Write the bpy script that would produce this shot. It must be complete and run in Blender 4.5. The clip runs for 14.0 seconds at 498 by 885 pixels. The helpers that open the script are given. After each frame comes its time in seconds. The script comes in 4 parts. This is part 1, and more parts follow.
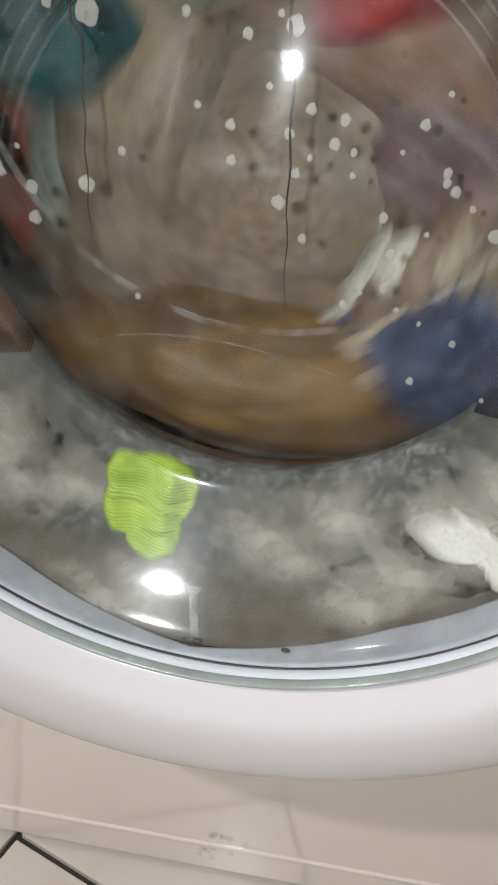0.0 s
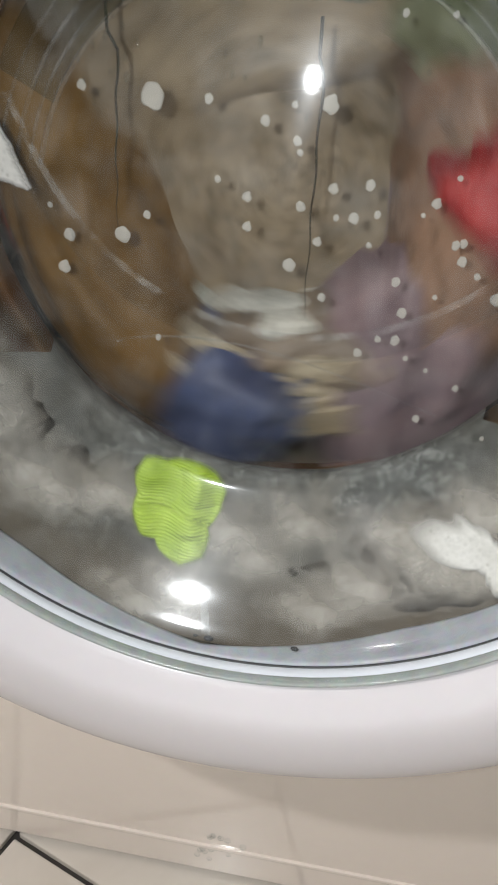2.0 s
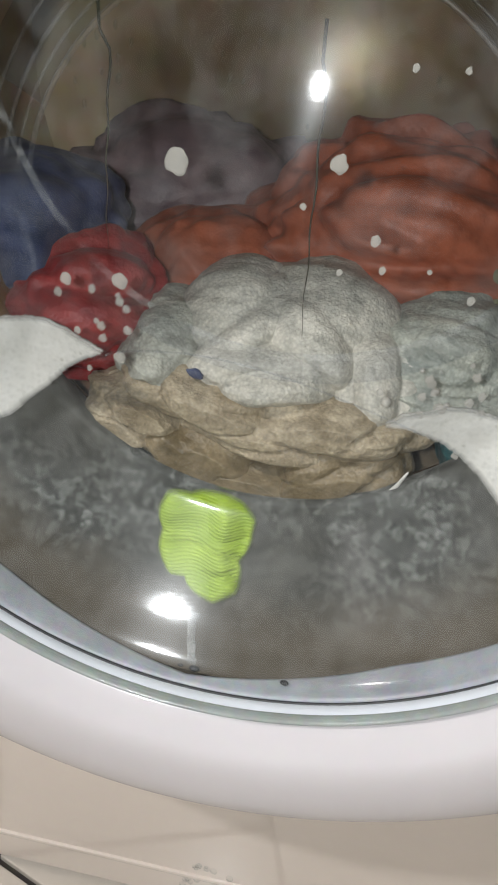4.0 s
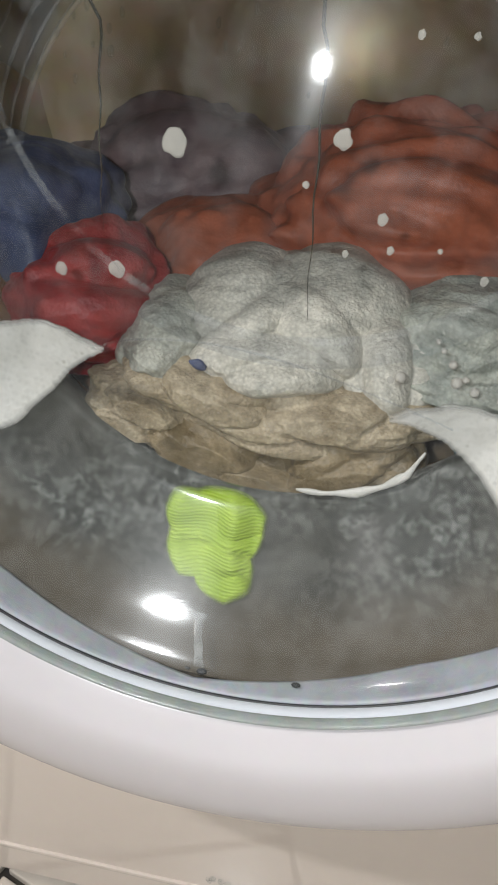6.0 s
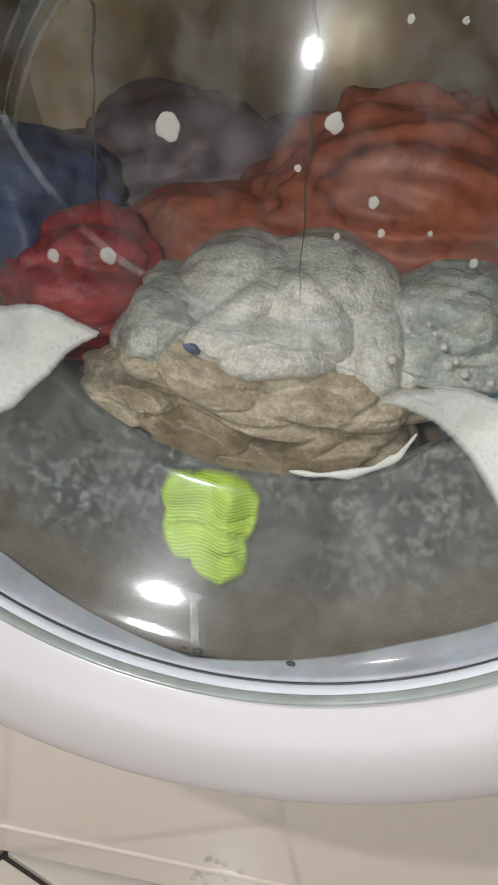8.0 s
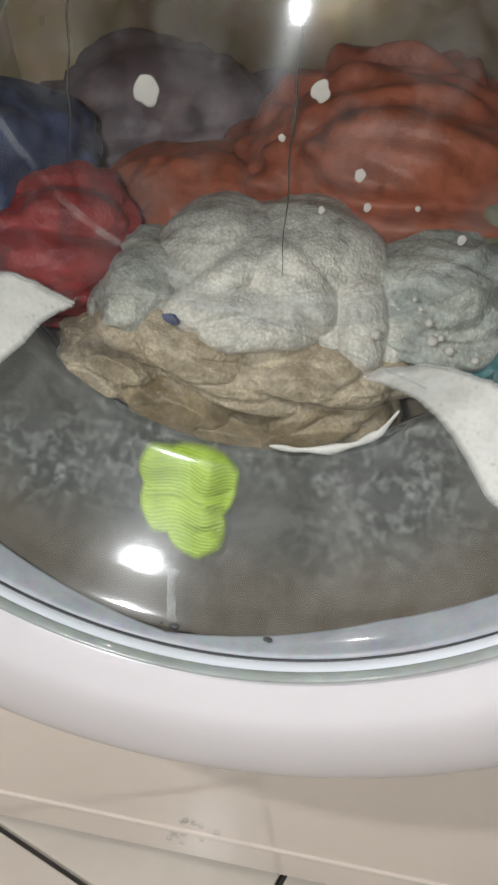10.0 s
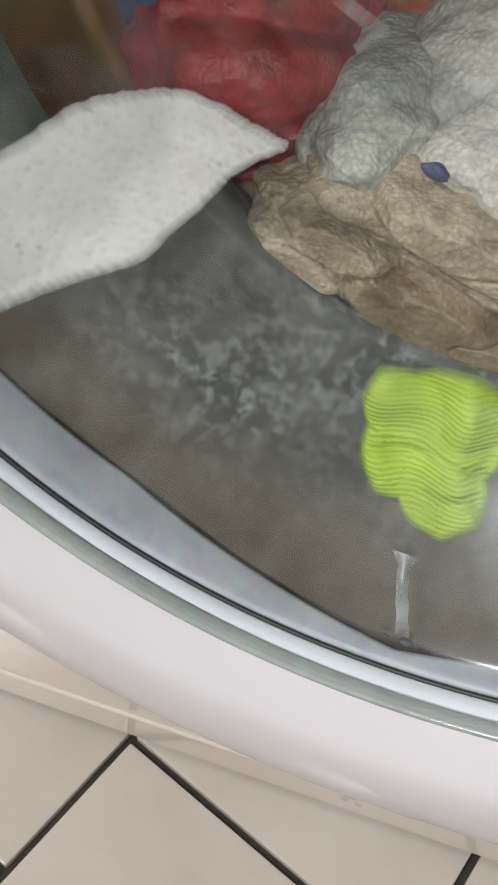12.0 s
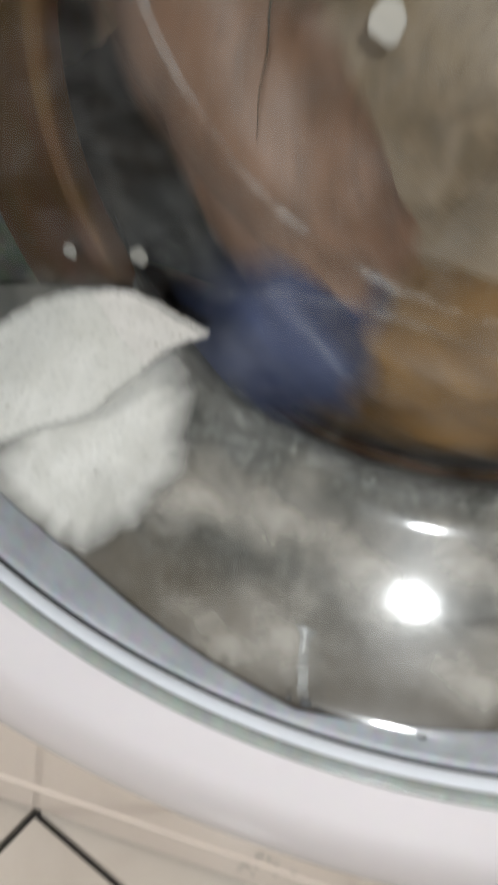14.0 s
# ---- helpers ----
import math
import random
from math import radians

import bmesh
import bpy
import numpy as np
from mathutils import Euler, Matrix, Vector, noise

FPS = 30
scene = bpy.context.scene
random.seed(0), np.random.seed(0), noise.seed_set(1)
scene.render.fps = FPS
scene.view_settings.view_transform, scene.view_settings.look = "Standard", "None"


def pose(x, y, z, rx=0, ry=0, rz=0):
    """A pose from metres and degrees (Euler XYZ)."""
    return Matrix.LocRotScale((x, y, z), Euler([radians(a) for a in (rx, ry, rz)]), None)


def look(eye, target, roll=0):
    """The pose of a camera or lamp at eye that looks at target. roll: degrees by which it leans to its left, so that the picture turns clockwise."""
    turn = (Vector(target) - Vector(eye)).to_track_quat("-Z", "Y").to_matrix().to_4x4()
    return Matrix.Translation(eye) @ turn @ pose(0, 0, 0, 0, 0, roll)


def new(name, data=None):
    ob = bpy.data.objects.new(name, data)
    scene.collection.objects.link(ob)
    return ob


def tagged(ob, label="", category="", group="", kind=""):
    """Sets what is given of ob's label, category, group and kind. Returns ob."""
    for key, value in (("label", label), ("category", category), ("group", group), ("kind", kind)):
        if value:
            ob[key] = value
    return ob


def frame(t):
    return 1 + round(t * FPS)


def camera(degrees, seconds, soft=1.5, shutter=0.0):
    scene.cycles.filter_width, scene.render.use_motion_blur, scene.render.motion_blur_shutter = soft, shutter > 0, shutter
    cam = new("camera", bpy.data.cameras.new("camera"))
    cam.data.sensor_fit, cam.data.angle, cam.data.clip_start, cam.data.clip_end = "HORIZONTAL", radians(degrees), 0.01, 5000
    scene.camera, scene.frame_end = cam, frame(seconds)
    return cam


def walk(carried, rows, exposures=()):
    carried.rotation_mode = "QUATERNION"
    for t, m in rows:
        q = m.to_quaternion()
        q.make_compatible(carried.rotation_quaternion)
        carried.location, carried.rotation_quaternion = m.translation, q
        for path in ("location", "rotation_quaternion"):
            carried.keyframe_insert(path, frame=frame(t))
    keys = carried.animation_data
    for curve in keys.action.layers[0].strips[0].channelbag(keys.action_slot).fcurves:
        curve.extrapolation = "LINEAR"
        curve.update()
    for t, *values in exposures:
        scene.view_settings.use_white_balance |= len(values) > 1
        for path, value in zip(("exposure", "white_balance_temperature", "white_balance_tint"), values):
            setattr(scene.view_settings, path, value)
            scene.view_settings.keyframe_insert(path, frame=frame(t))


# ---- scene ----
# ---------------------------------------------------------------- camera
cam = camera(32.8, 14.0, soft=2.0, shutter=0.7)
PATH = [
    (0.0, 0.0334, -0.2222, 0.5208, 8.57, -34.03, -3.93),
    (0.5, 0.0324, -0.2273, 0.5245, 8.75, -33.75, -4.50),
    (1.0, 0.0291, -0.2297, 0.5246, 8.53, -33.62, -5.17),
    (1.5, 0.0291, -0.2291, 0.5273, 8.44, -33.54, -5.13),
    (2.0, 0.0239, -0.2328, 0.5209, 8.53, -33.19, -5.36),
    (2.5, 0.0210, -0.2365, 0.5208, 9.21, -33.27, -6.34),
    (3.0, 0.0238, -0.2257, 0.5219, 9.83, -33.45, -6.84),
    (5.5, 0.0294, -0.2095, 0.5063, 10.25, -31.93, -5.19),
    (6.0, 0.0306, -0.2066, 0.5048, 10.18, -32.23, -5.06),
    (6.5, 0.0326, -0.2070, 0.5077, 9.20, -32.20, -4.91),
    (7.0, 0.0305, -0.2077, 0.5072, 9.33, -32.78, -4.80),
    (7.5, 0.0307, -0.2133, 0.5040, 9.50, -32.70, -4.81),
    (10.0, 0.0301, -0.2022, 0.5079, 8.95, -35.92, -6.28),
    (10.2, 0.0232, -0.2028, 0.5086, 10.28, -36.84, -5.79),
    (10.4, 0.0154, -0.2036, 0.5093, 11.77, -37.86, -5.25),
    (10.5, 0.0136, -0.2038, 0.5094, 12.12, -38.10, -5.12),
    (10.6, 0.0114, -0.1991, 0.5068, 12.21, -38.42, -5.09),
    (10.7, -0.0057, -0.1628, 0.4863, 12.88, -40.87, -4.89),
    (10.8, -0.0160, -0.1409, 0.4740, 13.29, -42.35, -4.77),
    (11.0, -0.0229, -0.1264, 0.4658, 13.56, -43.33, -4.69),
    (11.5, -0.0196, -0.1071, 0.4588, 16.40, -46.84, -2.88),
    (12.0, -0.0166, -0.1025, 0.4551, 18.41, -47.60, -1.96),
    (12.5, -0.0245, -0.1178, 0.4684, 17.62, -46.62, -3.62),
    (13.0, -0.0160, -0.1182, 0.4720, 18.24, -47.34, -5.75),
    (13.5, -0.0174, -0.1196, 0.4711, 14.05, -47.33, -6.95),
    (14.0, -0.0192, -0.1344, 0.4878, 15.01, -41.48, -8.46),
]
walk(cam, [(t, pose(x, y, z, 90 + p, r, w)) for t, x, y, z, w, p, r in PATH],
     exposures=[(0.0, 0.0), (14.0, 0.0)])

# ---------------------------------------------------------------- light
world = bpy.data.worlds.new("room_dark")
world.use_nodes = True
world.node_tree.nodes["Background"].inputs[0].default_value = (0.9, 0.95, 1.0, 1)
world.node_tree.nodes["Background"].inputs[1].default_value = 0.05
scene.world = world

LAMP_AT = (-1.35, -1.15, 2.36)
lamp_data = bpy.data.lights.new("ceiling_lamp_light", "AREA")
lamp_data.shape, lamp_data.size, lamp_data.energy, lamp_data.color = "DISK", 0.11, 28.0, (1.0, 0.965, 0.95)
lamp_light = new("ceiling_lamp_light", lamp_data)
lamp_light.matrix_world = look((LAMP_AT[0], LAMP_AT[1], LAMP_AT[2] - 0.075), (0.0, 0.0, 0.4))

# the phone's own torch, beside its lens
torch = bpy.data.lights.new("phone_torch", "POINT")
torch.energy, torch.color, torch.shadow_soft_size = 3.1, (0.93, 0.975, 1.0), 0.0055
torch_light = new("phone_torch", torch)
torch_light.location = (0.000, -0.252, 0.537)

# ---------------------------------------------------------------- materials


def nodes_of(name):
    m = bpy.data.materials.new(name)
    m.use_nodes = True
    nt = m.node_tree
    return m, nt, nt.nodes["Principled BSDF"]


def noise_node(nt, scale, detail=4.0, rough=0.55, distort=0.0, stretch=None):
    co = nt.nodes.new("ShaderNodeTexCoord")
    out = co.outputs["Object"]
    if stretch:
        mp = nt.nodes.new("ShaderNodeMapping")
        mp.inputs["Scale"].default_value = stretch
        nt.links.new(out, mp.inputs[0])
        out = mp.outputs[0]
    n = nt.nodes.new("ShaderNodeTexNoise")
    n.inputs["Scale"].default_value, n.inputs["Detail"].default_value = scale, detail
    n.inputs["Roughness"].default_value, n.inputs["Distortion"].default_value = rough, distort
    nt.links.new(out, n.inputs["Vector"])
    return n


def ramp(nt, source, stops):
    r = nt.nodes.new("ShaderNodeValToRGB")
    while len(r.color_ramp.elements) < len(stops):
        r.color_ramp.elements.new(0.5)
    for e, (p, c) in zip(r.color_ramp.elements, stops):
        e.position, e.color = p, (*c, 1)
    nt.links.new(source, r.inputs[0])
    return r


def mixed(nt, fac, a, b, mode="MIX"):
    m = nt.nodes.new("ShaderNodeMix")
    m.data_type, m.blend_type = "RGBA", mode
    for k, v in ((0, fac), (6, a), (7, b)):
        if isinstance(v, (int, float)):
            m.inputs[k].default_value = v
        elif isinstance(v, tuple):
            m.inputs[k].default_value = (*v, 1)
        else:
            nt.links.new(v, m.inputs[k])
    return m.outputs[2]


def bumped(nt, bsdf, *layers):
    prev = None
    for src, strength, dist in layers:
        b = nt.nodes.new("ShaderNodeBump")
        b.inputs["Strength"].default_value, b.inputs["Distance"].default_value = strength, dist
        nt.links.new(src, b.inputs["Height"])
        if prev:
            nt.links.new(prev, b.inputs["Normal"])
        prev = b.outputs[0]
    nt.links.new(prev, bsdf.inputs["Normal"])


def plain(name, colour, rough=0.5, metal=0.0, vary=0.12, scale=14.0, fine=180.0, bump=0.1, dist=0.0006, spec=0.5, coat=0.0):
    """A painted, moulded or metal surface with two scales of variation."""
    m, nt, b = nodes_of(name)
    n1, n2 = noise_node(nt, scale), noise_node(nt, fine, 3)
    dark = tuple(c * (1 - vary) for c in colour)
    lite = tuple(min(1, c * (1 + vary * 0.5)) for c in colour)
    r1 = ramp(nt, n1.outputs["Fac"], [(0.3, dark), (0.7, lite)])
    out = mixed(nt, vary, r1.outputs[0], n2.outputs["Color"], "OVERLAY")
    nt.links.new(out, b.inputs["Base Color"])
    rr = nt.nodes.new("ShaderNodeMapRange")
    rr.inputs[3].default_value, rr.inputs[4].default_value = rough * 0.85, min(1, rough * 1.2)
    nt.links.new(n1.outputs["Fac"], rr.inputs[0])
    nt.links.new(rr.outputs[0], b.inputs["Roughness"])
    b.inputs["Metallic"].default_value = metal
    b.inputs["Specular IOR Level"].default_value = spec
    b.inputs["Coat Weight"].default_value = coat
    bumped(nt, b, (n2.outputs["Fac"], bump, dist))
    return m


def cloth(name, colour, second, terry=0.5, scale=38.0, wet=0.45, weave=520.0, depth=0.0016):
    """Wet fabric: patches of two tones, pile or weave, soggy gloss."""
    m, nt, b = nodes_of(name)
    big = noise_node(nt, scale, 5, 0.6, 0.6)
    mid = noise_node(nt, 210, 4, 0.65)
    fine = noise_node(nt, weave, 3, 0.7)
    co = nt.nodes.new("ShaderNodeTexCoord")
    loops = nt.nodes.new("ShaderNodeTexVoronoi")
    loops.inputs["Scale"].default_value = 640
    nt.links.new(co.outputs["Object"], loops.inputs["Vector"])
    r = ramp(nt, big.outputs["Fac"], [(0.32, second), (0.62, colour)])
    # shade in the hollows of the pile is multiplied into the colour
    shade = ramp(nt, mid.outputs["Fac"], [(0.25, (0.5, 0.5, 0.5)), (0.55, (1, 1, 1))])
    out = mixed(nt, 0.62, r.outputs[0], shade.outputs[0], "MULTIPLY")
    shade2 = ramp(nt, loops.outputs["Distance"], [(0.1, (1, 1, 1)), (0.8, (0.74, 0.74, 0.74))])
    out = mixed(nt, terry, out, shade2.outputs[0], "MULTIPLY")
    nt.links.new(out, b.inputs["Base Color"])
    b.inputs["Roughness"].default_value = wet
    b.inputs["Sheen Weight"].default_value = 0.02
    b.inputs["Specular IOR Level"].default_value = 0.35
    back = ramp(nt, loops.outputs["Distance"], [(0.0, (1, 1, 1)), (0.8, (0, 0, 0))])
    bumped(nt, b, (mid.outputs["Fac"], terry * 0.4, depth * 0.7), (back.outputs[0], terry * 0.4, 0.0007), (fine.outputs["Fac"], terry, depth * 0.4))
    return m


M_SHELL = plain("white_enamel", (0.80, 0.725, 0.66), 0.09, vary=0.05, scale=5, bump=0.02, coat=0.4)
M_RING = plain("white_door_plastic", (0.68, 0.655, 0.68), 0.22, vary=0.04, scale=7, bump=0.03, coat=0.3)
M_INNER = plain("white_inner_plastic", (0.74, 0.78, 0.84), 0.3, vary=0.06, scale=30, bump=0.05)
M_SEAL = plain("grey_rubber_seal", (0.36, 0.38, 0.42), 0.38, vary=0.22, scale=40, fine=300, bump=0.15)
M_DARK = plain("dark_gap", (0.03, 0.033, 0.035), 0.5, vary=0.3, scale=90)
M_BELLOWS = plain("dark_rubber_bellows", (0.085, 0.105, 0.085), 0.16, vary=0.5, scale=22, fine=160, bump=0.2)
M_STEEL = plain("brown_stained_steel", (0.58, 0.45, 0.30), 0.30, metal=0.2, vary=0.3, scale=16, fine=60, bump=0.2, dist=0.0012)
M_BOSS = plain("brown_polished_steel", (0.60, 0.46, 0.29), 0.46, metal=0.55, vary=0.2, scale=14, fine=50, bump=0.12, dist=0.001)
M_GROUT = plain("dark_grout", (0.045, 0.04, 0.035), 0.85, vary=0.3, scale=60)
M_WALL = plain("wall_paint", (0.74, 0.72, 0.68), 0.7, vary=0.06, scale=3)
M_CEIL = plain("ceiling_paint", (0.8, 0.79, 0.77), 0.8, vary=0.05, scale=3)
M_TOWEL = cloth("beige_terry", (0.71, 0.68, 0.60), (0.50, 0.49, 0.435), 1.0, scale=60, depth=0.0014)
M_SOAK = cloth("soaked_terry", (0.34, 0.27, 0.17), (0.17, 0.13, 0.075), 0.8, scale=55, wet=0.35, depth=0.0012)
M_DAMP = cloth("damp_tan_terry", (0.54, 0.455, 0.325), (0.30, 0.24, 0.155), 1.0, scale=70, depth=0.0014)
M_PALE = cloth("pale_grey_terry", (0.58, 0.575, 0.50), (0.43, 0.44, 0.39), 1.0, scale=60, depth=0.0014)
M_GREY = cloth("grey_green_terry", (0.46, 0.475, 0.415), (0.29, 0.32, 0.29), 1.0, scale=60, depth=0.0014)
M_RED = cloth("red_knit", (0.38, 0.042, 0.04), (0.20, 0.016, 0.022), 0.6, scale=60)
M_ORANGE = cloth("rust_orange_cotton", (0.44, 0.125, 0.065), (0.29, 0.085, 0.048), 0.35, scale=60)
M_PEACH = cloth("peach_cotton", (0.33, 0.195, 0.13), (0.19, 0.115, 0.075), 0.3, scale=70)
M_CREAM = cloth("tan_cotton", (0.34, 0.265, 0.18), (0.18, 0.138, 0.09), 0.3, scale=60)
M_BROWN = cloth("brown_fleece", (0.24, 0.18, 0.125), (0.12, 0.086, 0.06), 0.4, scale=60)
M_NAVY = cloth("navy_denim", (0.065, 0.085, 0.175), (0.03, 0.04, 0.085), 0.4)
M_PLUM = cloth("plum_cotton", (0.24, 0.165, 0.17), (0.15, 0.11, 0.125), 0.4)
M_OLIVE = cloth("olive_cotton", (0.26, 0.27, 0.17), (0.17, 0.18, 0.11), 0.4)
M_TEAL = cloth("teal_cotton", (0.02, 0.13, 0.14), (0.012, 0.07, 0.08), 0.4)
M_AMBER = cloth("amber_cotton", (0.23, 0.13, 0.042), (0.12, 0.07, 0.028), 0.4)
M_REFLECTION_RING = plain("brown_reflection_steel", (0.19, 0.105, 0.052), 0.22, metal=0.5, vary=0.45, scale=30, fine=90, bump=0.2, dist=0.001)


def floor_material():
    m, nt, b = nodes_of("cream_floor_tile")
    info = nt.nodes.new("ShaderNodeObjectInfo")
    n1, n2 = noise_node(nt, 9, 5, 0.6, 0.5), noise_node(nt, 120, 3)
    r = ramp(nt, n1.outputs["Fac"], [(0.3, (0.56, 0.51, 0.45)), (0.7, (0.66, 0.62, 0.56))])
    t = ramp(nt, info.outputs["Random"], [(0.0, (0.94, 0.94, 0.94)), (1.0, (1, 1, 1))])
    nt.links.new(mixed(nt, 1.0, r.outputs[0], t.outputs[0], "MULTIPLY"), b.inputs["Base Color"])
    b.inputs["Roughness"].default_value = 0.22
    bumped(nt, b, (n2.outputs["Fac"], 0.05, 0.0005))
    return m


def glass_material(name, gloss_rough=0.03, tint=(0.97, 0.985, 0.975), bump=0.0, haze=0.0, wet=0.0):
    """Clear thin glass: see-through, with a Fresnel gloss on top and a pale haze for scum and bright lines."""
    m, nt, b = nodes_of(name)
    nt.nodes.remove(b)
    out = nt.nodes["Material Output"]
    tr, gl, fr, mx = (nt.nodes.new("ShaderNode" + k) for k in ("BsdfTransparent", "BsdfGlossy", "LayerWeight", "MixShader"))
    tr.inputs[0].default_value = (*tint, 1)
    gl.inputs["Roughness"].default_value = gloss_rough
    gloss = gl.outputs[0]
    fr.inputs["Blend"].default_value = 0.5
    edge, gain = nt.nodes.new("ShaderNodeMath"), nt.nodes.new("ShaderNodeMath")
    edge.operation, gain.operation = "POWER", "MULTIPLY_ADD"
    nt.links.new(fr.outputs["Facing"], edge.inputs[0])
    edge.inputs[1].default_value, gain.inputs[1].default_value, gain.inputs[2].default_value = 5.0, 0.80, 0.032
    nt.links.new(edge.outputs[0], gain.inputs[0])
    if bump:
        n = noise_node(nt, 130, 4, 0.6) if not wet else noise_node(nt, 700, 4, 0.7, 0, (0.16, 0.3, 1.0))
        bp = nt.nodes.new("ShaderNodeBump")
        bp.inputs["Strength"].default_value, bp.inputs["Distance"].default_value = bump, 0.0006
        nt.links.new(n.outputs["Fac"], bp.inputs["Height"])
        nt.links.new(bp.outputs[0], gl.inputs["Normal"])
    if wet:
        # a film of scum spreads part of the gloss
        wide, both = nt.nodes.new("ShaderNodeBsdfGlossy"), nt.nodes.new("ShaderNodeMixShader")
        wide.inputs["Roughness"].default_value, wide.inputs["Anisotropy"].default_value = 0.26, 0.45
        along = nt.nodes.new("ShaderNodeTangent")
        along.direction_type, along.axis = "RADIAL", "Y"
        nt.links.new(along.outputs[0], wide.inputs["Tangent"])
        both.inputs[0].default_value = wet
        nt.links.new(gloss, both.inputs[1])
        nt.links.new(wide.outputs[0], both.inputs[2])
        gloss = both.outputs[0]
    nt.links.new(gain.outputs[0], mx.inputs[0])
    nt.links.new(tr.outputs[0], mx.inputs[1])
    nt.links.new(gloss, mx.inputs[2])
    last = mx.outputs[0]
    if haze:
        df, mh = nt.nodes.new("ShaderNodeBsdfDiffuse"), nt.nodes.new("ShaderNodeMixShader")
        df.inputs[0].default_value = (0.72, 0.74, 0.74, 1)
        n = noise_node(nt, 46, 5, 0.65, 0.4)
        r = ramp(nt, n.outputs["Fac"], [(0.42, (0, 0, 0)), (0.75, (haze, haze, haze))])
        nt.links.new(r.outputs[0], mh.inputs[0])
        nt.links.new(last, mh.inputs[1])
        nt.links.new(df.outputs[0], mh.inputs[2])
        last = mh.outputs[0]
    nt.links.new(last, out.inputs[0])
    return m


def water_material():
    """Murky wash water with drifting suds in it."""
    m, nt, b = nodes_of("murky_wash_water")
    a = noise_node(nt, 34, 5, 0.62, 0.4)
    f = noise_node(nt, 210, 5, 0.66, 0.3)
    warm = noise_node(nt, 11, 2)
    base = ramp(nt, a.outputs["Fac"], [(0.30, (0.054, 0.055, 0.050)), (0.52, (0.086, 0.088, 0.083)), (0.72, (0.150, 0.153, 0.148))])
    suds = ramp(nt, f.outputs["Fac"], [(0.47, (0, 0, 0)), (0.66, (0.75, 0.75, 0.75))])
    where = ramp(nt, warm.outputs["Fac"], [(0.42, (0.15, 0.15, 0.15)), (0.62, (1, 1, 1))])
    some = mixed(nt, 1.0, suds.outputs[0], where.outputs[0], "MULTIPLY")
    out = mixed(nt, some, base.outputs[0], (0.27, 0.275, 0.265))
    # brown silt settles on the wall towards the seal
    co, mp, ln = nt.nodes.new("ShaderNodeTexCoord"), nt.nodes.new("ShaderNodeMapping"), nt.nodes.new("ShaderNodeVectorMath")
    mp.inputs["Location"].default_value, mp.inputs["Scale"].default_value = (0, 0, -0.42), (1, 0, 1)
    ln.operation = "LENGTH"
    nt.links.new(co.outputs["Object"], mp.inputs["Vector"])
    nt.links.new(mp.outputs[0], ln.inputs[0])
    wavy = nt.nodes.new("ShaderNodeMath")
    wavy.operation = "MULTIPLY_ADD"
    nt.links.new(a.outputs["Fac"], wavy.inputs[0])
    wavy.inputs[1].default_value = 0.02
    nt.links.new(ln.outputs["Value"], wavy.inputs[2])
    silt = ramp(nt, wavy.outputs[0], [(0.157, (0, 0, 0)), (0.171, (0.8, 0.8, 0.8))])
    out = mixed(nt, silt.outputs[0], out, (0.112, 0.094, 0.072))
    tint = ramp(nt, warm.outputs["Fac"], [(0.4, (1, 0.97, 0.93)), (0.62, (0.98, 1.0, 1.0))])
    nt.links.new(mixed(nt, 1.0, out, tint.outputs[0], "MULTIPLY"), b.inputs["Base Color"])
    b.inputs["Roughness"].default_value = 0.5
    b.inputs["Specular IOR Level"].default_value = 0.15
    return m


def foam_material(name, colour=(0.68, 0.67, 0.645), holes=0.35):
    """Dense suds: fine froth, here and there a larger bubble that shows dark."""
    m, nt, b = nodes_of(name)
    co = nt.nodes.new("ShaderNodeTexCoord")
    v, big = nt.nodes.new("ShaderNodeTexVoronoi"), nt.nodes.new("ShaderNodeTexVoronoi")
    v.inputs["Scale"].default_value, big.inputs["Scale"].default_value = 420, 190
    for k in (v, big):
        nt.links.new(co.outputs["Object"], k.inputs["Vector"])
    n, where = noise_node(nt, 60, 4), noise_node(nt, 48, 2)
    r = ramp(nt, v.outputs["Distance"], [(0.05, tuple(c * (1 - holes) for c in colour)), (0.5, colour)])
    r2 = ramp(nt, n.outputs["Fac"], [(0.3, (0.84, 0.84, 0.82)), (0.65, (1, 1, 1))])
    bub = ramp(nt, big.outputs["Distance"], [(0.10, (0.74, 0.73, 0.71)), (0.16, (0.92, 0.92, 0.91)), (0.22, (1, 1, 1))])
    some = ramp(nt, where.outputs["Fac"], [(0.5, (0, 0, 0)), (0.6, (1, 1, 1))])
    out = mixed(nt, 1.0, r.outputs[0], r2.outputs[0], "MULTIPLY")
    nt.links.new(mixed(nt, some.outputs[0], out, mixed(nt, 1.0, out, bub.outputs[0], "MULTIPLY")), b.inputs["Base Color"])
    b.inputs["Roughness"].default_value = 0.5
    bumped(nt, b, (v.outputs["Distance"], 0.25, 0.0008), (n.outputs["Fac"], 0.3, 0.002))
    return m


def thin_out(nt, b, alpha):
    """Let a surface thin out to nothing where alpha is low."""
    tr, mx = nt.nodes.new("ShaderNodeBsdfTransparent"), nt.nodes.new("ShaderNodeMixShader")
    nt.links.new(alpha, mx.inputs[0])
    nt.links.new(tr.outputs[0], mx.inputs[1])
    nt.links.new(b.outputs[0], mx.inputs[2])
    nt.links.new(mx.outputs[0], nt.nodes["Material Output"].inputs[0])


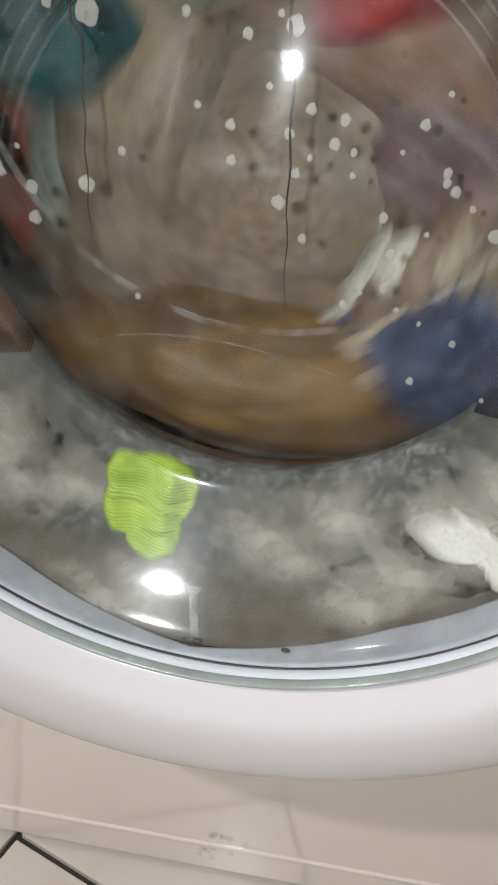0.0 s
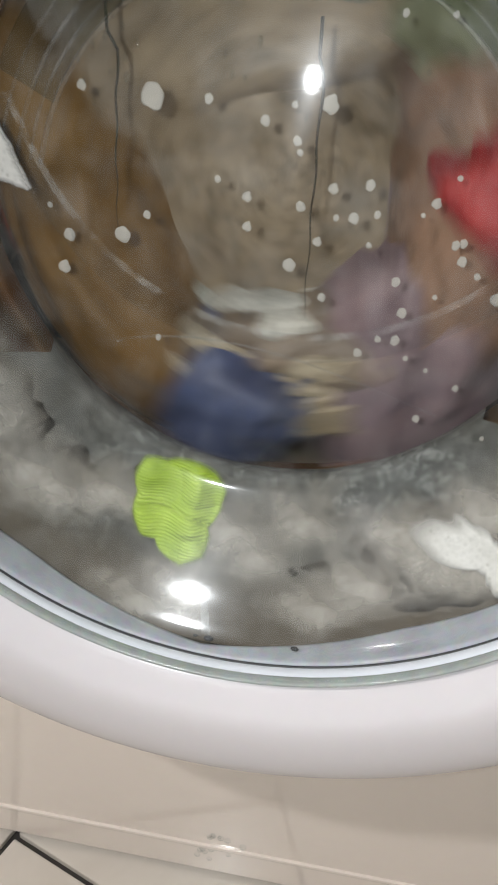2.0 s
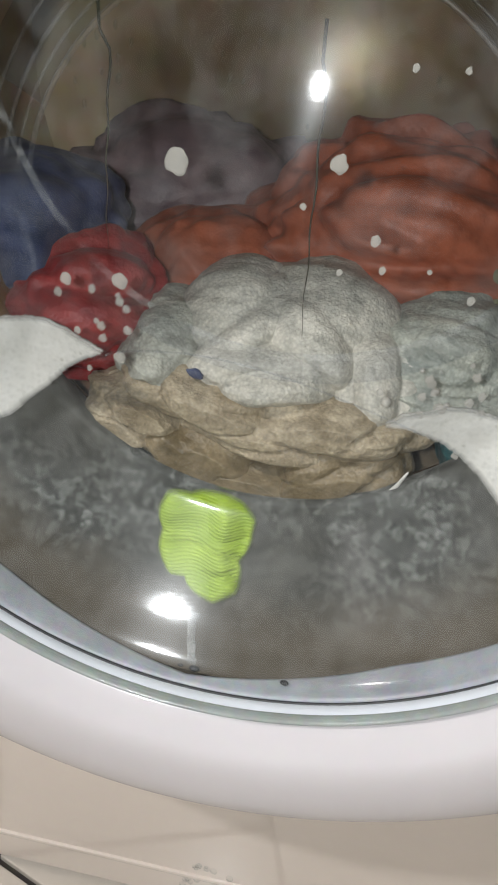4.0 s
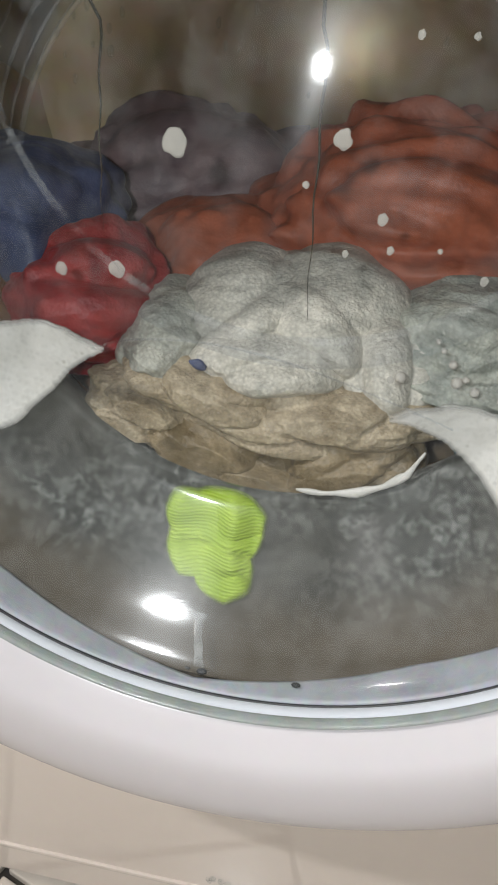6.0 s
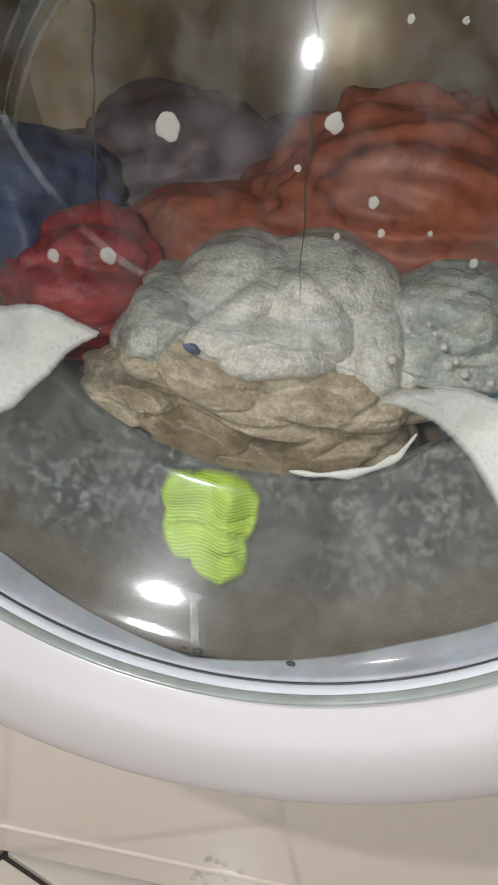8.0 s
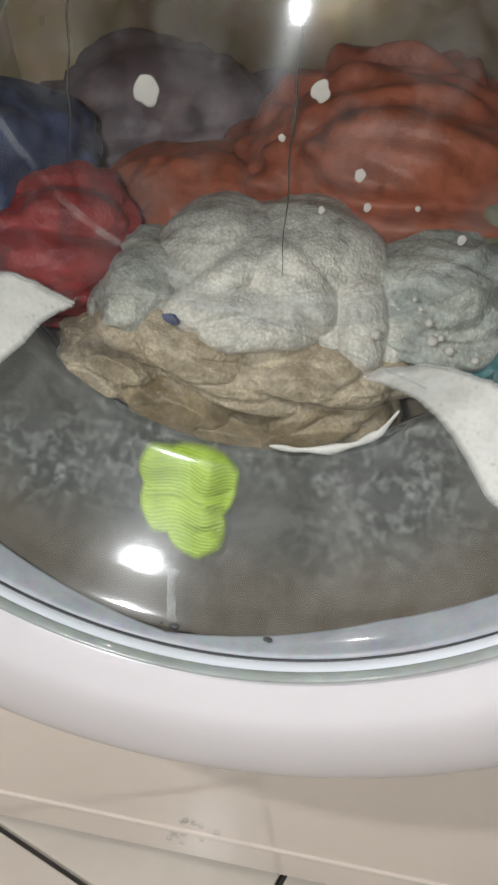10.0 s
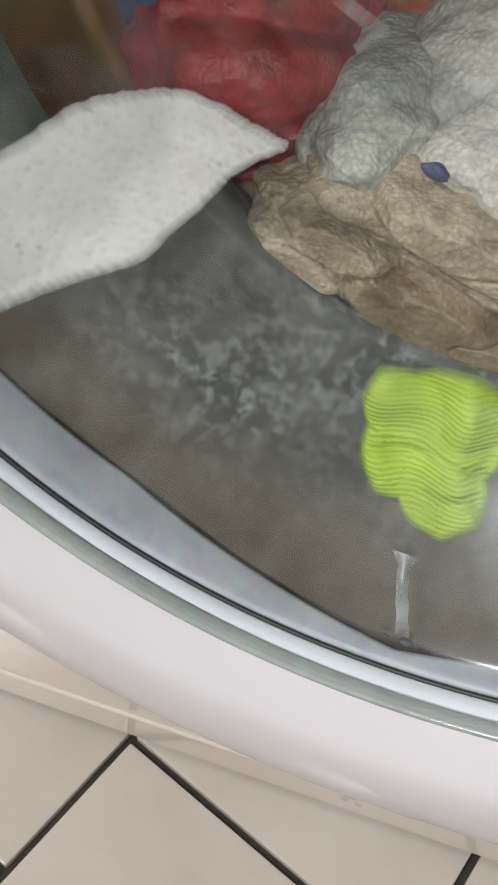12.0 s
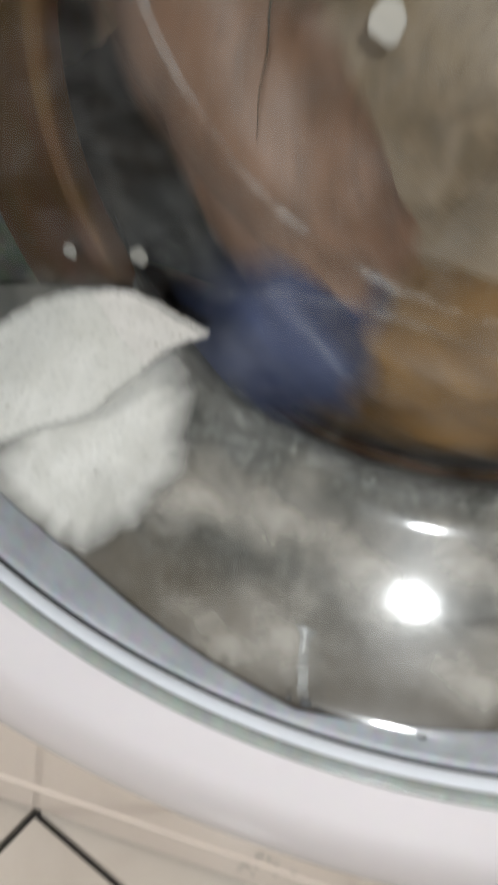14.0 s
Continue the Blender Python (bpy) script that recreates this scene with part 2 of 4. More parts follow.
def knit_material():
    m, nt, b = nodes_of("lime_knit")
    co = nt.nodes.new("ShaderNodeTexCoord")
    w = nt.nodes.new("ShaderNodeTexWave")
    w.inputs["Scale"].default_value, w.inputs["Distortion"].default_value = 240, 2.6
    w.inputs["Detail"].default_value, w.inputs["Detail Scale"].default_value = 2, 3
    w.bands_direction = "Z"
    nt.links.new(co.outputs["Object"], w.inputs["Vector"])
    n = noise_node(nt, 70, 4)
    r = ramp(nt, n.outputs["Fac"], [(0.3, (0.30, 0.45, 0.03)), (0.65, (0.45, 0.62, 0.07))])
    # grooves between the ribs are shaded in the colour as well
    d = ramp(nt, w.outputs["Fac"], [(0.0, (0.72, 0.72, 0.72)), (0.6, (1, 1, 1))])
    nt.links.new(mixed(nt, 0.42, r.outputs[0], d.outputs[0], "MULTIPLY"), b.inputs["Base Color"])
    b.inputs["Roughness"].default_value = 0.6
    crease = noise_node(nt, 30, 1, 0.5, 0.6, (0.6, 1.0, 1.5))
    cut = ramp(nt, crease.outputs["Fac"], [(0.42, (1, 1, 1)), (0.5, (0, 0, 0)), (0.58, (1, 1, 1))])
    at = nt.nodes.new("ShaderNodeAttribute")
    at.attribute_name = "suds_amount"
    thin_out(nt, b, ramp(nt, at.outputs["Fac"], [(0.0, (0, 0, 0)), (0.24, (1, 1, 1))]).outputs[0])
    bumped(nt, b, (cut.outputs[0], 0.55, 0.003), (w.outputs["Fac"], 0.3, 0.001), (n.outputs["Fac"], 0.3, 0.001))
    return m


M_TILE = floor_material()
M_GLASS = glass_material("door_glass", 0.02)
M_BOWL = glass_material("bowl_glass", 0.07, bump=0.025, haze=0.08, wet=0.35)
M_EDGE = plain("glass_edge", (0.36, 0.39, 0.38), 0.12, vary=0.16, scale=60, fine=300, bump=0.3)
M_WATER = water_material()
M_FOAM = foam_material("white_foam", holes=0.07)
M_FROTH = foam_material("soft_froth", holes=0.1)
froth_tree = M_FROTH.node_tree
froth_edge = froth_tree.nodes.new("ShaderNodeAttribute")
froth_edge.attribute_name = "suds_amount"
thin_out(froth_tree, froth_tree.nodes["Principled BSDF"], ramp(froth_tree, froth_edge.outputs["Fac"], [(0.0, (0, 0, 0)), (0.14, (0.35, 0.35, 0.35)), (0.6, (1, 1, 1))]).outputs[0])


def suds_material():
    """Cloudy suds in water: dense in the middle of a patch, torn and thin at its rim."""
    m, nt, b = nodes_of("cloudy_suds")
    at = nt.nodes.new("ShaderNodeAttribute")
    at.attribute_name = "suds_amount"
    n1, n2 = noise_node(nt, 50, 5, 0.6, 0.3), noise_node(nt, 26, 3)
    r = ramp(nt, n2.outputs["Fac"], [(0.3, (0.36, 0.33, 0.285)), (0.7, (0.58, 0.55, 0.50))])
    b.inputs["Roughness"].default_value = 0.6
    part_noise, mul = nt.nodes.new("ShaderNodeMath"), nt.nodes.new("ShaderNodeMath")
    part_noise.operation, mul.operation = "MULTIPLY", "MULTIPLY_ADD"
    nt.links.new(n1.outputs["Fac"], part_noise.inputs[0])
    part_noise.inputs[1].default_value = 0.62
    nt.links.new(at.outputs["Fac"], mul.inputs[0])
    mul.inputs[1].default_value = 0.36
    nt.links.new(part_noise.outputs[0], mul.inputs[2])
    a = ramp(nt, mul.outputs[0], [(0.36, (0, 0, 0)), (0.52, (0.16, 0.16, 0.16)), (0.78, (0.80, 0.80, 0.80))])
    nt.links.new(r.outputs[0], b.inputs["Base Color"])
    b.inputs["Specular IOR Level"].default_value = 0.1
    thin_out(nt, b, a.outputs[0])
    return m


M_SUDS = suds_material()
M_SPECK = foam_material("foam_fleck", (0.60, 0.575, 0.53), 0.15)
speck_tree = M_SPECK.node_tree
thin_out(speck_tree, speck_tree.nodes["Principled BSDF"], ramp(speck_tree, noise_node(speck_tree, 300, 2).outputs["Fac"], [(0.3, (0.4, 0.4, 0.4)), (0.6, (0.62, 0.62, 0.62))]).outputs[0])
M_KNIT = knit_material()
M_STREAK = plain("dark_water_streak", (0.045, 0.04, 0.03), 0.85, vary=0.2, spec=0.05)
M_DRIP = glass_material("milky_drip", 0.3, (0.80, 0.83, 0.86), 0.1, 0.45)
M_SHOULDER = glass_material("shoulder_glass", 0.1, (0.62, 0.66, 0.63), 0.2, 0.05)
M_DROP = glass_material("water_drop", 0.02, (0.93, 0.94, 0.94), 0.0, 0.0)
M_SLOPE = glass_material("glass_slope", 0.3, (0.86, 0.88, 0.91), 0.1, 0.0)
# the crest's haze is its bright line, put into the material
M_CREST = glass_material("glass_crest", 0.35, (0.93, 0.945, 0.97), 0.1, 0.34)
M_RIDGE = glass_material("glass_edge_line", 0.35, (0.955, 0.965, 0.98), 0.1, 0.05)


def glow_material():
    m, nt, b = nodes_of("lamp_diffuser")
    b.inputs["Base Color"].default_value = (0.9, 0.9, 0.9, 1)
    b.inputs["Emission Color"].default_value = (1.0, 0.97, 0.92, 1)
    b.inputs["Emission Strength"].default_value = 9.0
    return m


M_GLOW = glow_material()

# ---------------------------------------------------------------- mesh helpers
ZC = 0.42                                  # height of the door's axis
AXIS = Vector((0, 0, ZC))


def mesh_from(name, bm, material, smooth=True):
    me = bpy.data.meshes.new(name)
    bmesh.ops.recalc_face_normals(bm, faces=bm.faces[:])
    for f in bm.faces:
        f.smooth = smooth
    bm.to_mesh(me)
    bm.free()
    me.materials.append(material)
    return me


def thing(name, at, label, category, group="", kind=""):
    e = new(name)
    e.empty_display_size = 0.02
    e.matrix_world = Matrix.Translation(at)
    return tagged(e, label, category, group, kind)


def part(name, bm, material, parent, label="", smooth=True, at=(0, 0, 0)):
    """One mesh under a thing or a part; the mesh is in its parent's space."""
    ob = new(name, mesh_from(name, bm, material, smooth))
    ob.parent = parent
    ob.location = at
    if label:
        ob["label"] = label
    return ob


def lathe(bm, profile, steps=160, start=0.0, end=360.0, centre=(0, 0, 0)):
    """Revolve (radius, y) pairs round the y axis; the angle runs from the bottom towards +x."""
    closed = end - start >= 359.9
    n = steps if closed else steps + 1
    rings = []
    for k in range(n):
        a = radians(start + (end - start) * k / steps)
        rings.append([bm.verts.new((centre[0] + r * math.sin(a), centre[1] + y, centre[2] - r * math.cos(a))) for r, y in profile])
    for k in range(steps):
        p, q = rings[k], rings[(k + 1) % n]
        for j in range(len(profile) - 1):
            try:
                bm.faces.new((p[j], p[j + 1], q[j + 1], q[j]))
            except ValueError:
                pass
    return bm


def smooth_profile(pts, cuts=5):
    """A finer run of (radius, y) pairs through the given ones."""
    out = []
    for i in range(len(pts) - 1):
        p0, p1, p2, p3 = (Vector(pts[min(len(pts) - 1, max(0, i + d))]) for d in (-1, 0, 1, 2))
        for k in range(cuts):
            t = k / cuts
            q = 0.5 * (2 * p1 + (p2 - p0) * t + (2 * p0 - 5 * p1 + 4 * p2 - p3) * t * t + (3 * p1 - p0 - 3 * p2 + p3) * t ** 3)
            out.append((max(0.0004, q[0]), q[1]))
    return out + [pts[-1]]


def box(bm, x0, x1, y0, y1, z0, z1, bevel=0.0):
    vs = [bm.verts.new((x, y, z)) for x in (x0, x1) for y in (y0, y1) for z in (z0, z1)]
    fs = [bm.faces.new([vs[i] for i in q]) for q in ((0, 1, 3, 2), (4, 6, 7, 5), (0, 4, 5, 1), (2, 3, 7, 6), (0, 2, 6, 4), (1, 5, 7, 3))]
    bmesh.ops.recalc_face_normals(bm, faces=fs)
    if bevel:
        es = list({e for f in fs for e in f.edges})
        bmesh.ops.bevel(bm, geom=es, offset=bevel, segments=2, profile=0.6, affect="EDGES")
    return bm


def tube(bm, pts, radius, sides=8, flat=1.0):
    """A rounded strip swept along points that lie in planes of equal y."""
    rings = []
    for i, p in enumerate(pts):
        a, b = Vector(pts[max(0, i - 1)]), Vector(pts[min(len(pts) - 1, i + 1)])
        t = (b - a).normalized()
        u = t.cross(Vector((0, 1, 0))).normalized()
        w = t.cross(u)
        rr = radius(i / (len(pts) - 1)) if callable(radius) else radius
        rings.append([bm.verts.new(Vector(p) + u * rr * math.cos(2 * math.pi * k / sides) + w * rr * flat * math.sin(2 * math.pi * k / sides)) for k in range(sides)])
    for p, q in zip(rings, rings[1:]):
        for k in range(sides):
            bm.faces.new((p[k], p[(k + 1) % sides], q[(k + 1) % sides], q[k]))
    bm.faces.new(rings[0]), bm.faces.new(rings[-1])
    return bm


# the bowl's wall from the seal to its inner edge, then its back, as (radius, y)
WALL = [(0.163, 0.018), (0.1585, 0.031), (0.1465, 0.0455), (0.131, 0.0575), (0.1125, 0.065)]
GLASS = [(0.1638, 0.012), (0.1622, 0.0175), (0.1492, 0.0302), (0.1360, 0.0431), (0.1235, 0.0553), (0.1160, 0.0621), (0.1125, 0.0633)]
BACK = [(0.104, 0.0640), (0.095, 0.0626), (0.08, 0.0584), (0.06, 0.0532), (0.03, 0.0482), (0.0005, 0.0465)]


def dome(r):
    """The depth of the bowl's domed back at a radius."""
    return float(np.interp(r, [q[0] for q in reversed(BACK)] + [0.1125], [q[1] for q in reversed(BACK)] + [0.065]))




def wall_point(deg, s, off):
    """A point of the bowl's wall, deg from the bottom towards +x, s from seal (0) to inner edge (1) and over its back (2), off metres outside it."""
    prof = WALL + BACK
    k = min(len(prof) - 2, max(0, int(s * (len(WALL) - 1))))
    f = s * (len(WALL) - 1) - k
    (r0, y0), (r1, y1) = prof[k], prof[k + 1]
    (ra, ya), (rb, yb) = prof[max(0, k - 1)], prof[min(len(prof) - 1, k + 2)]
    n0 = Vector((y1 - ya, ra - r1)).normalized()
    n1 = Vector((yb - y0, r0 - rb)).normalized()
    n = (n0 * (1 - f) + n1 * f).normalized()
    r, y = r0 + (r1 - r0) * f + n[0] * off, y0 + (y1 - y0) * f + n[1] * off
    a = radians(deg)
    return Vector((r * math.sin(a), y, ZC - r * math.cos(a)))


# ---------------------------------------------------------------- room
def build_room():
    fl = tagged(new("floor"), "cream glazed floor tiles laid in staggered columns with dark grout", "floor", kind="structure")
    bm = bmesh.new()
    box(bm, -1.6, 1.6, -2.6, 0.75, -0.06, -0.004)
    part("grout_bed", bm, M_GROUT, fl, "dark brown grout", smooth=False)
    bm = bmesh.new()
    box(bm, -1.7, 1.7, 0.75, 0.83, -0.06, 2.48)
    tagged(new("wall_back", mesh_from("wall_back", bm, M_WALL, False)), "plain pale wall behind the machine", "wall", kind="structure")
    bm = bmesh.new()
    box(bm, -1.7, 1.7, -2.68, -2.6, -0.06, 2.48)
    tagged(new("wall_front", mesh_from("wall_front", bm, M_WALL, False)), "plain pale wall facing the machine", "wall", kind="structure")
    for side, nm in ((-1, "wall_west"), (1, "wall_east")):
        bm = bmesh.new()
        box(bm, min(side * 1.6, side * 1.7), max(side * 1.6, side * 1.7), -2.6, 0.75, -0.06, 2.48)
        tagged(new(nm, mesh_from(nm, bm, M_WALL, False)), "plain pale side wall of the laundry room", "wall", kind="structure")
    bm = bmesh.new()
    box(bm, -1.6, 1.6, -2.6, 0.75, 2.42, 2.48)
    tagged(new("ceiling", mesh_from("ceiling", bm, M_CEIL, False)), "plain white ceiling", "ceiling", kind="structure")
    lamp = thing("ceiling_lamp", (LAMP_AT[0], LAMP_AT[1], 2.42), "round white ceiling lamp, switched on", "lamp")
    bm = bmesh.new()
    bmesh.ops.create_cone(bm, cap_ends=True, segments=48, radius1=0.085, radius2=0.09, depth=0.05, matrix=Matrix.Translation((0, 0, -0.025)))
    part("base", bm, M_CEIL, lamp)
    bm = bmesh.new()
    bmesh.ops.create_cone(bm, cap_ends=True, segments=48, radius1=0.06, radius2=0.07, depth=0.02, matrix=Matrix.Translation((0, 0, -0.06)))
    part("diffuser", bm, M_GLOW, lamp, "glowing diffuser")
    return fl


def build_tiles(fl):
    """Square tiles in columns, each column shifted by half a tile; the rows slant to the machine."""
    size, gap = 0.178, 0.0042
    o, turn = Vector((-0.125, 0.066)), radians(-20.2)
    u, v = Vector((math.cos(turn), math.sin(turn))), Vector((math.sin(turn), -math.cos(turn)))
    bm = bmesh.new()
    h = (size - gap) / 2
    box(bm, -h, h, -h, h, -0.008, 0.0, 0.0012)
    me = mesh_from("tile", bm, M_TILE, False)
    cells = []
    for i in range(-14, 15):
        for j in range(-14, 22):
            c = o + u * (size * (i + 0.5)) + v * (size * (j + (0.5 if i % 2 == 0 else 0.0)))
            if abs(c.x) < 1.5 and -2.5 < c.y < 0.66:
                cells.append((c.length, c))
    cells.sort(key=lambda q: q[0])
    for _, c in cells[:290]:
        ob = new("tile", me)
        ob.parent = fl
        ob.matrix_local = pose(c.x, c.y, random.uniform(-0.0004, 0.0004), 0, 0, math.degrees(turn))
    bm = bmesh.new()
    for _, c in cells[290:]:
        m = pose(c.x, c.y, 0, 0, 0, math.degrees(turn))
        vs = [bm.verts.new(m @ Vector((a * h, b * h, 0))) for a, b in ((-1, -1), (1, -1), (1, 1), (-1, 1))]
        bm.faces.new(vs)
    if cells[290:]:
        tagged(part("tiles_far", bm, M_TILE, fl, smooth=False), kind="stuff")


# ---------------------------------------------------------------- the machine
PANEL_Y = 0.066


def build_machine():
    wm = thing("washing_machine", (0, 0.3, 0), "white front-loading washing machine with a round glass door, running a wash", "washing machine")
    off = Vector((0, -0.3, 0))

    def wpart(name, bm, material, label="", smooth=True, parent=None):
        bmesh.ops.translate(bm, verts=bm.verts[:], vec=off)
        return part(name, bm, material, parent or wm, label, smooth)

    # front panel: a plate with a round opening, bottom edge rounded back
    bm = bmesh.new()
    n, x0, x1, z0, z1 = 96, -0.30, 0.30, 0.004, 0.85
    inner, outer = [], []
    for k in range(n):
        a = 2 * math.pi * k / n
        dx, dz = math.sin(a), -math.cos(a)
        s = min((x1 if dx > 0 else -x0) / max(abs(dx), 1e-6), ((z1 - ZC) if dz > 0 else (ZC - z0)) / max(abs(dz), 1e-6))
        inner.append((0.206 * dx, ZC + 0.206 * dz))
        outer.append((s * dx, ZC + s * dz))
    for corner in ((x0, z0), (x1, z0), (x0, z1), (x1, z1)):
        k = min(range(n), key=lambda i: (outer[i][0] - corner[0]) ** 2 + (outer[i][1] - corner[1]) ** 2)
        outer[k] = corner
    vi = [bm.verts.new((x, PANEL_Y, z)) for x, z in inner]
    vo = [bm.verts.new((x, PANEL_Y, z)) for x, z in outer]
    vb = [bm.verts.new((x * 0.997, PANEL_Y + 0.004, ZC + (z - ZC) * 0.992 - (0.0 if z > 0.1 else 0.001))) for x, z in outer]
    vc = [bm.verts.new((x * 0.997, PANEL_Y + 0.03, ZC + (z - ZC) * 0.992)) for x, z in outer]
    for k in range(n):
        q = (k + 1) % n
        bm.faces.new((vi[k], vo[k], vo[q], vi[q]))
        bm.faces.new((vo[k], vb[k], vb[q], vo[q]))
        bm.faces.new((vb[k], vc[k], vc[q], vb[q]))
    wpart("front_panel", bm, M_SHELL, "glossy off-white enamel panel", smooth=False)
    bm = bmesh.new()
    box(bm, -0.30, 0.30, PANEL_Y - 0.0018, PANEL_Y + 0.003, 0.0285, 0.0315, 0.0008)
    wpart("lower_trim", bm, M_SHELL, smooth=False)
    rnd = random.Random(23)
    for k in range(16):
        bm = bmesh.new()
        px, pz = rnd.gauss(0.004, 0.008), (0.022 if k % 2 else 0.040) + rnd.gauss(0, 0.004)
        bmesh.ops.create_icosphere(bm, subdivisions=2, radius=rnd.uniform(0.0011, 0.0024), matrix=Matrix.Translation((px, PANEL_Y - 0.0004, pz)) @ Matrix.Diagonal((1, 0.6, 1.25, 1)))
        wpart("water_drop", bm, M_DROP)
    for xa, xb in ((-0.298, -0.29), (0.29, 0.298)):
        bm = bmesh.new()
        box(bm, xa, xb, PANEL_Y + 0.032, 0.6, 0.04, 0.845, 0.002)
        wpart("side_panel", bm, M_SHELL, smooth=False)
    bm = bmesh.new()
    box(bm, -0.298, 0.298, PANEL_Y + 0.01, 0.6, 0.852, 0.875, 0.004)
    wpart("top_plate", bm, M_SHELL, smooth=False)
    bm = bmesh.new()
    box(bm, -0.289, 0.289, 0.59, 0.598, 0.04, 0.845)
    wpart("back_plate", bm, M_SHELL, smooth=False)
    bm = bmesh.new()
    box(bm, -0.289, 0.289, 0.15, 0.588, 0.03, 0.038)
    wpart("base_plate", bm, M_DARK, smooth=False)
    for fx in (-0.25, 0.25):
        for fy in (0.18, 0.54):
            bm = bmesh.new()
            bmesh.ops.create_cone(bm, cap_ends=True, segments=20, radius1=0.022, radius2=0.016, depth=0.03, matrix=Matrix.Translation((fx, fy, 0.0152)))
            wpart("foot", bm, M_DARK)

    # door
    door = new("door")
    door.parent = wm
    door["label"] = "round white door with a clear glass bowl"
    c = (0, 0, ZC)

    def dpart(name, profile, material, label="", steps=192):
        bm = bmesh.new()
        lathe(bm, profile, steps, centre=c)
        return wpart(name, bm, material, label, parent=door)

    dpart("door_ring", smooth_profile([(0.2055, 0.068), (0.2165, 0.0655), (0.2195, 0.055), (0.2222, 0.030), (0.2225, 0.012), (0.2212, 0.0035), (0.2175, -0.0030), (0.2115, -0.0068), (0.203, -0.0090),
                                        (0.194, -0.0098), (0.186, -0.0096), (0.180, -0.0082), (0.1755, -0.0052), (0.1712, -0.0018), (0.1685, 0.0006), (0.1672, 0.0028), (0.1668, 0.012)], 3), M_RING, "wide rounded white plastic ring")
    dpart("glass_rim", [(0.1668, 0.004), (0.1665, 0.0008), (0.1652, -0.0006), (0.1645, 0.0002), (0.1638, 0.0026), (0.1644, 0.004)], M_EDGE, "thick greenish glass edge")
    dpart("glass_bead", [(0.1645, 0.0012), (0.1637, 0.0004), (0.1631, 0.0012), (0.1634, 0.0030)], M_GLASS)
    dpart("inner_ring", [(0.166, 0.0042), (0.1655, 0.0046), (0.1650, 0.0092), (0.1660, 0.0100)], M_INNER, "smooth bluish white inner ring")
    dpart("gap_line", [(0.1668, 0.0100), (0.1657, 0.0106), (0.1657, 0.0112), (0.1668, 0.0118)], M_DARK)
    bm = bmesh.new()
    rings = []
    for k in range(240):
        deg = -180 + 1.5 * k
        deep = 0.0166 + 0.0120 * min(1.0, abs(deg + 3) / 29.0)
        a = radians(deg)
        rings.append([bm.verts.new((r * math.sin(a), y, ZC - r * math.cos(a))) for r, y in (
            (0.1670, 0.0116), (0.1659, 0.0120), (0.1652, 0.0145), (0.1648, deep - 0.0016), (0.1650, deep - 0.0004), (0.1662, deep), (0.1695, deep + 0.001))])
    for k in range(240):
        p, q = rings[k], rings[(k + 1) % 240]
        for j in range(6):
            bm.faces.new((p[j], p[j + 1], q[j + 1], q[j]))
    wpart("door_seal", bm, M_SEAL, "grey rubber seal", parent=door)
    bowl = dpart("glass_bowl", smooth_profile(GLASS + BACK), M_BOWL, "clear glass bowl with dried scum and drops")
    bowl.visible_shadow = False

    # curved ridge pressed into the glass; a pale haze paints its bright line
    bm = bmesh.new()
    pts = []
    for k in range(61):
        a = radians(-70 + 140 * k / 60)
        px, pz = 0.004 + 0.113 * math.sin(a), 0.4975 - 0.113 * math.cos(a)
        pts.append((px, dome(math.hypot(px, pz - ZC)) + 0.0008, pz))
    pts = [p for p in pts if math.hypot(p[0], p[2] - ZC) < 0.108]
    def glass_band(lo, hi, lift):
        bm = bmesh.new()
        rows = []
        for px, py, pz in pts:
            toward = Vector((px - 0.004, 0, pz - 0.4975)).normalized()
            row = []
            for k in range(5):
                q = Vector((px, 0, pz)) + toward * (lo + (hi - lo) * k / 4)
                row.append(bm.verts.new((q.x, dome(math.hypot(q.x, q.z - ZC)) + lift, q.z)))
            rows.append(row)
        for p, q in zip(rows, rows[1:]):
            for k in range(4):
                bm.faces.new((p[k], p[k + 1], q[k + 1], q[k]))
        return bm

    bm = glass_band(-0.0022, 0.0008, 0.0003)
    ridge = wpart("glass_ridge", bm, M_CREST, "curved ridge moulded in the glass, its bright line a pale haze", parent=bowl)
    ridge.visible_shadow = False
    # a tint dims the face under the ridge in place of refraction
    slope = wpart("glass_slope", glass_band(0.0008, 0.0105, 0.0006), M_SLOPE, "sloping face under the ridge, dimmed by tint in place of refraction", parent=bowl)
    slope.visible_shadow = False
    # thin pale line added for a refracted edge below the ridge
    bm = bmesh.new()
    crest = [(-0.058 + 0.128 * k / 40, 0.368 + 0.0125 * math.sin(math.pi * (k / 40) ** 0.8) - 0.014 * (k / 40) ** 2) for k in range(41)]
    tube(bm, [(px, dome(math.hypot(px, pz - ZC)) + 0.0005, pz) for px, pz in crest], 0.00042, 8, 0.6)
    wpart("refraction_line", bm, M_RIDGE, "faint pale line added for a refracted edge in the glass", parent=bowl).visible_shadow = False
    # upper shoulder of the bowl, its dimness painted as tint, and its pressed edges
    bm = bmesh.new()
    lathe(bm, [(r, dome(r) + 0.001) for r in (0.0885, 0.094, 0.1, 0.106, 0.1115)], 90, 112, 248, centre=c)
    shoulder = wpart("bowl_shoulder", bm, M_SHOULDER, "sloping shoulder of the glass, tinted dark for the dim view through it", parent=bowl)
    shoulder.visible_shadow = False
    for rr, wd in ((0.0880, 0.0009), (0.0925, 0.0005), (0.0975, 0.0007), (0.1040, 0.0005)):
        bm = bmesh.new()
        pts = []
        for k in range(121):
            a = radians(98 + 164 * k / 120)
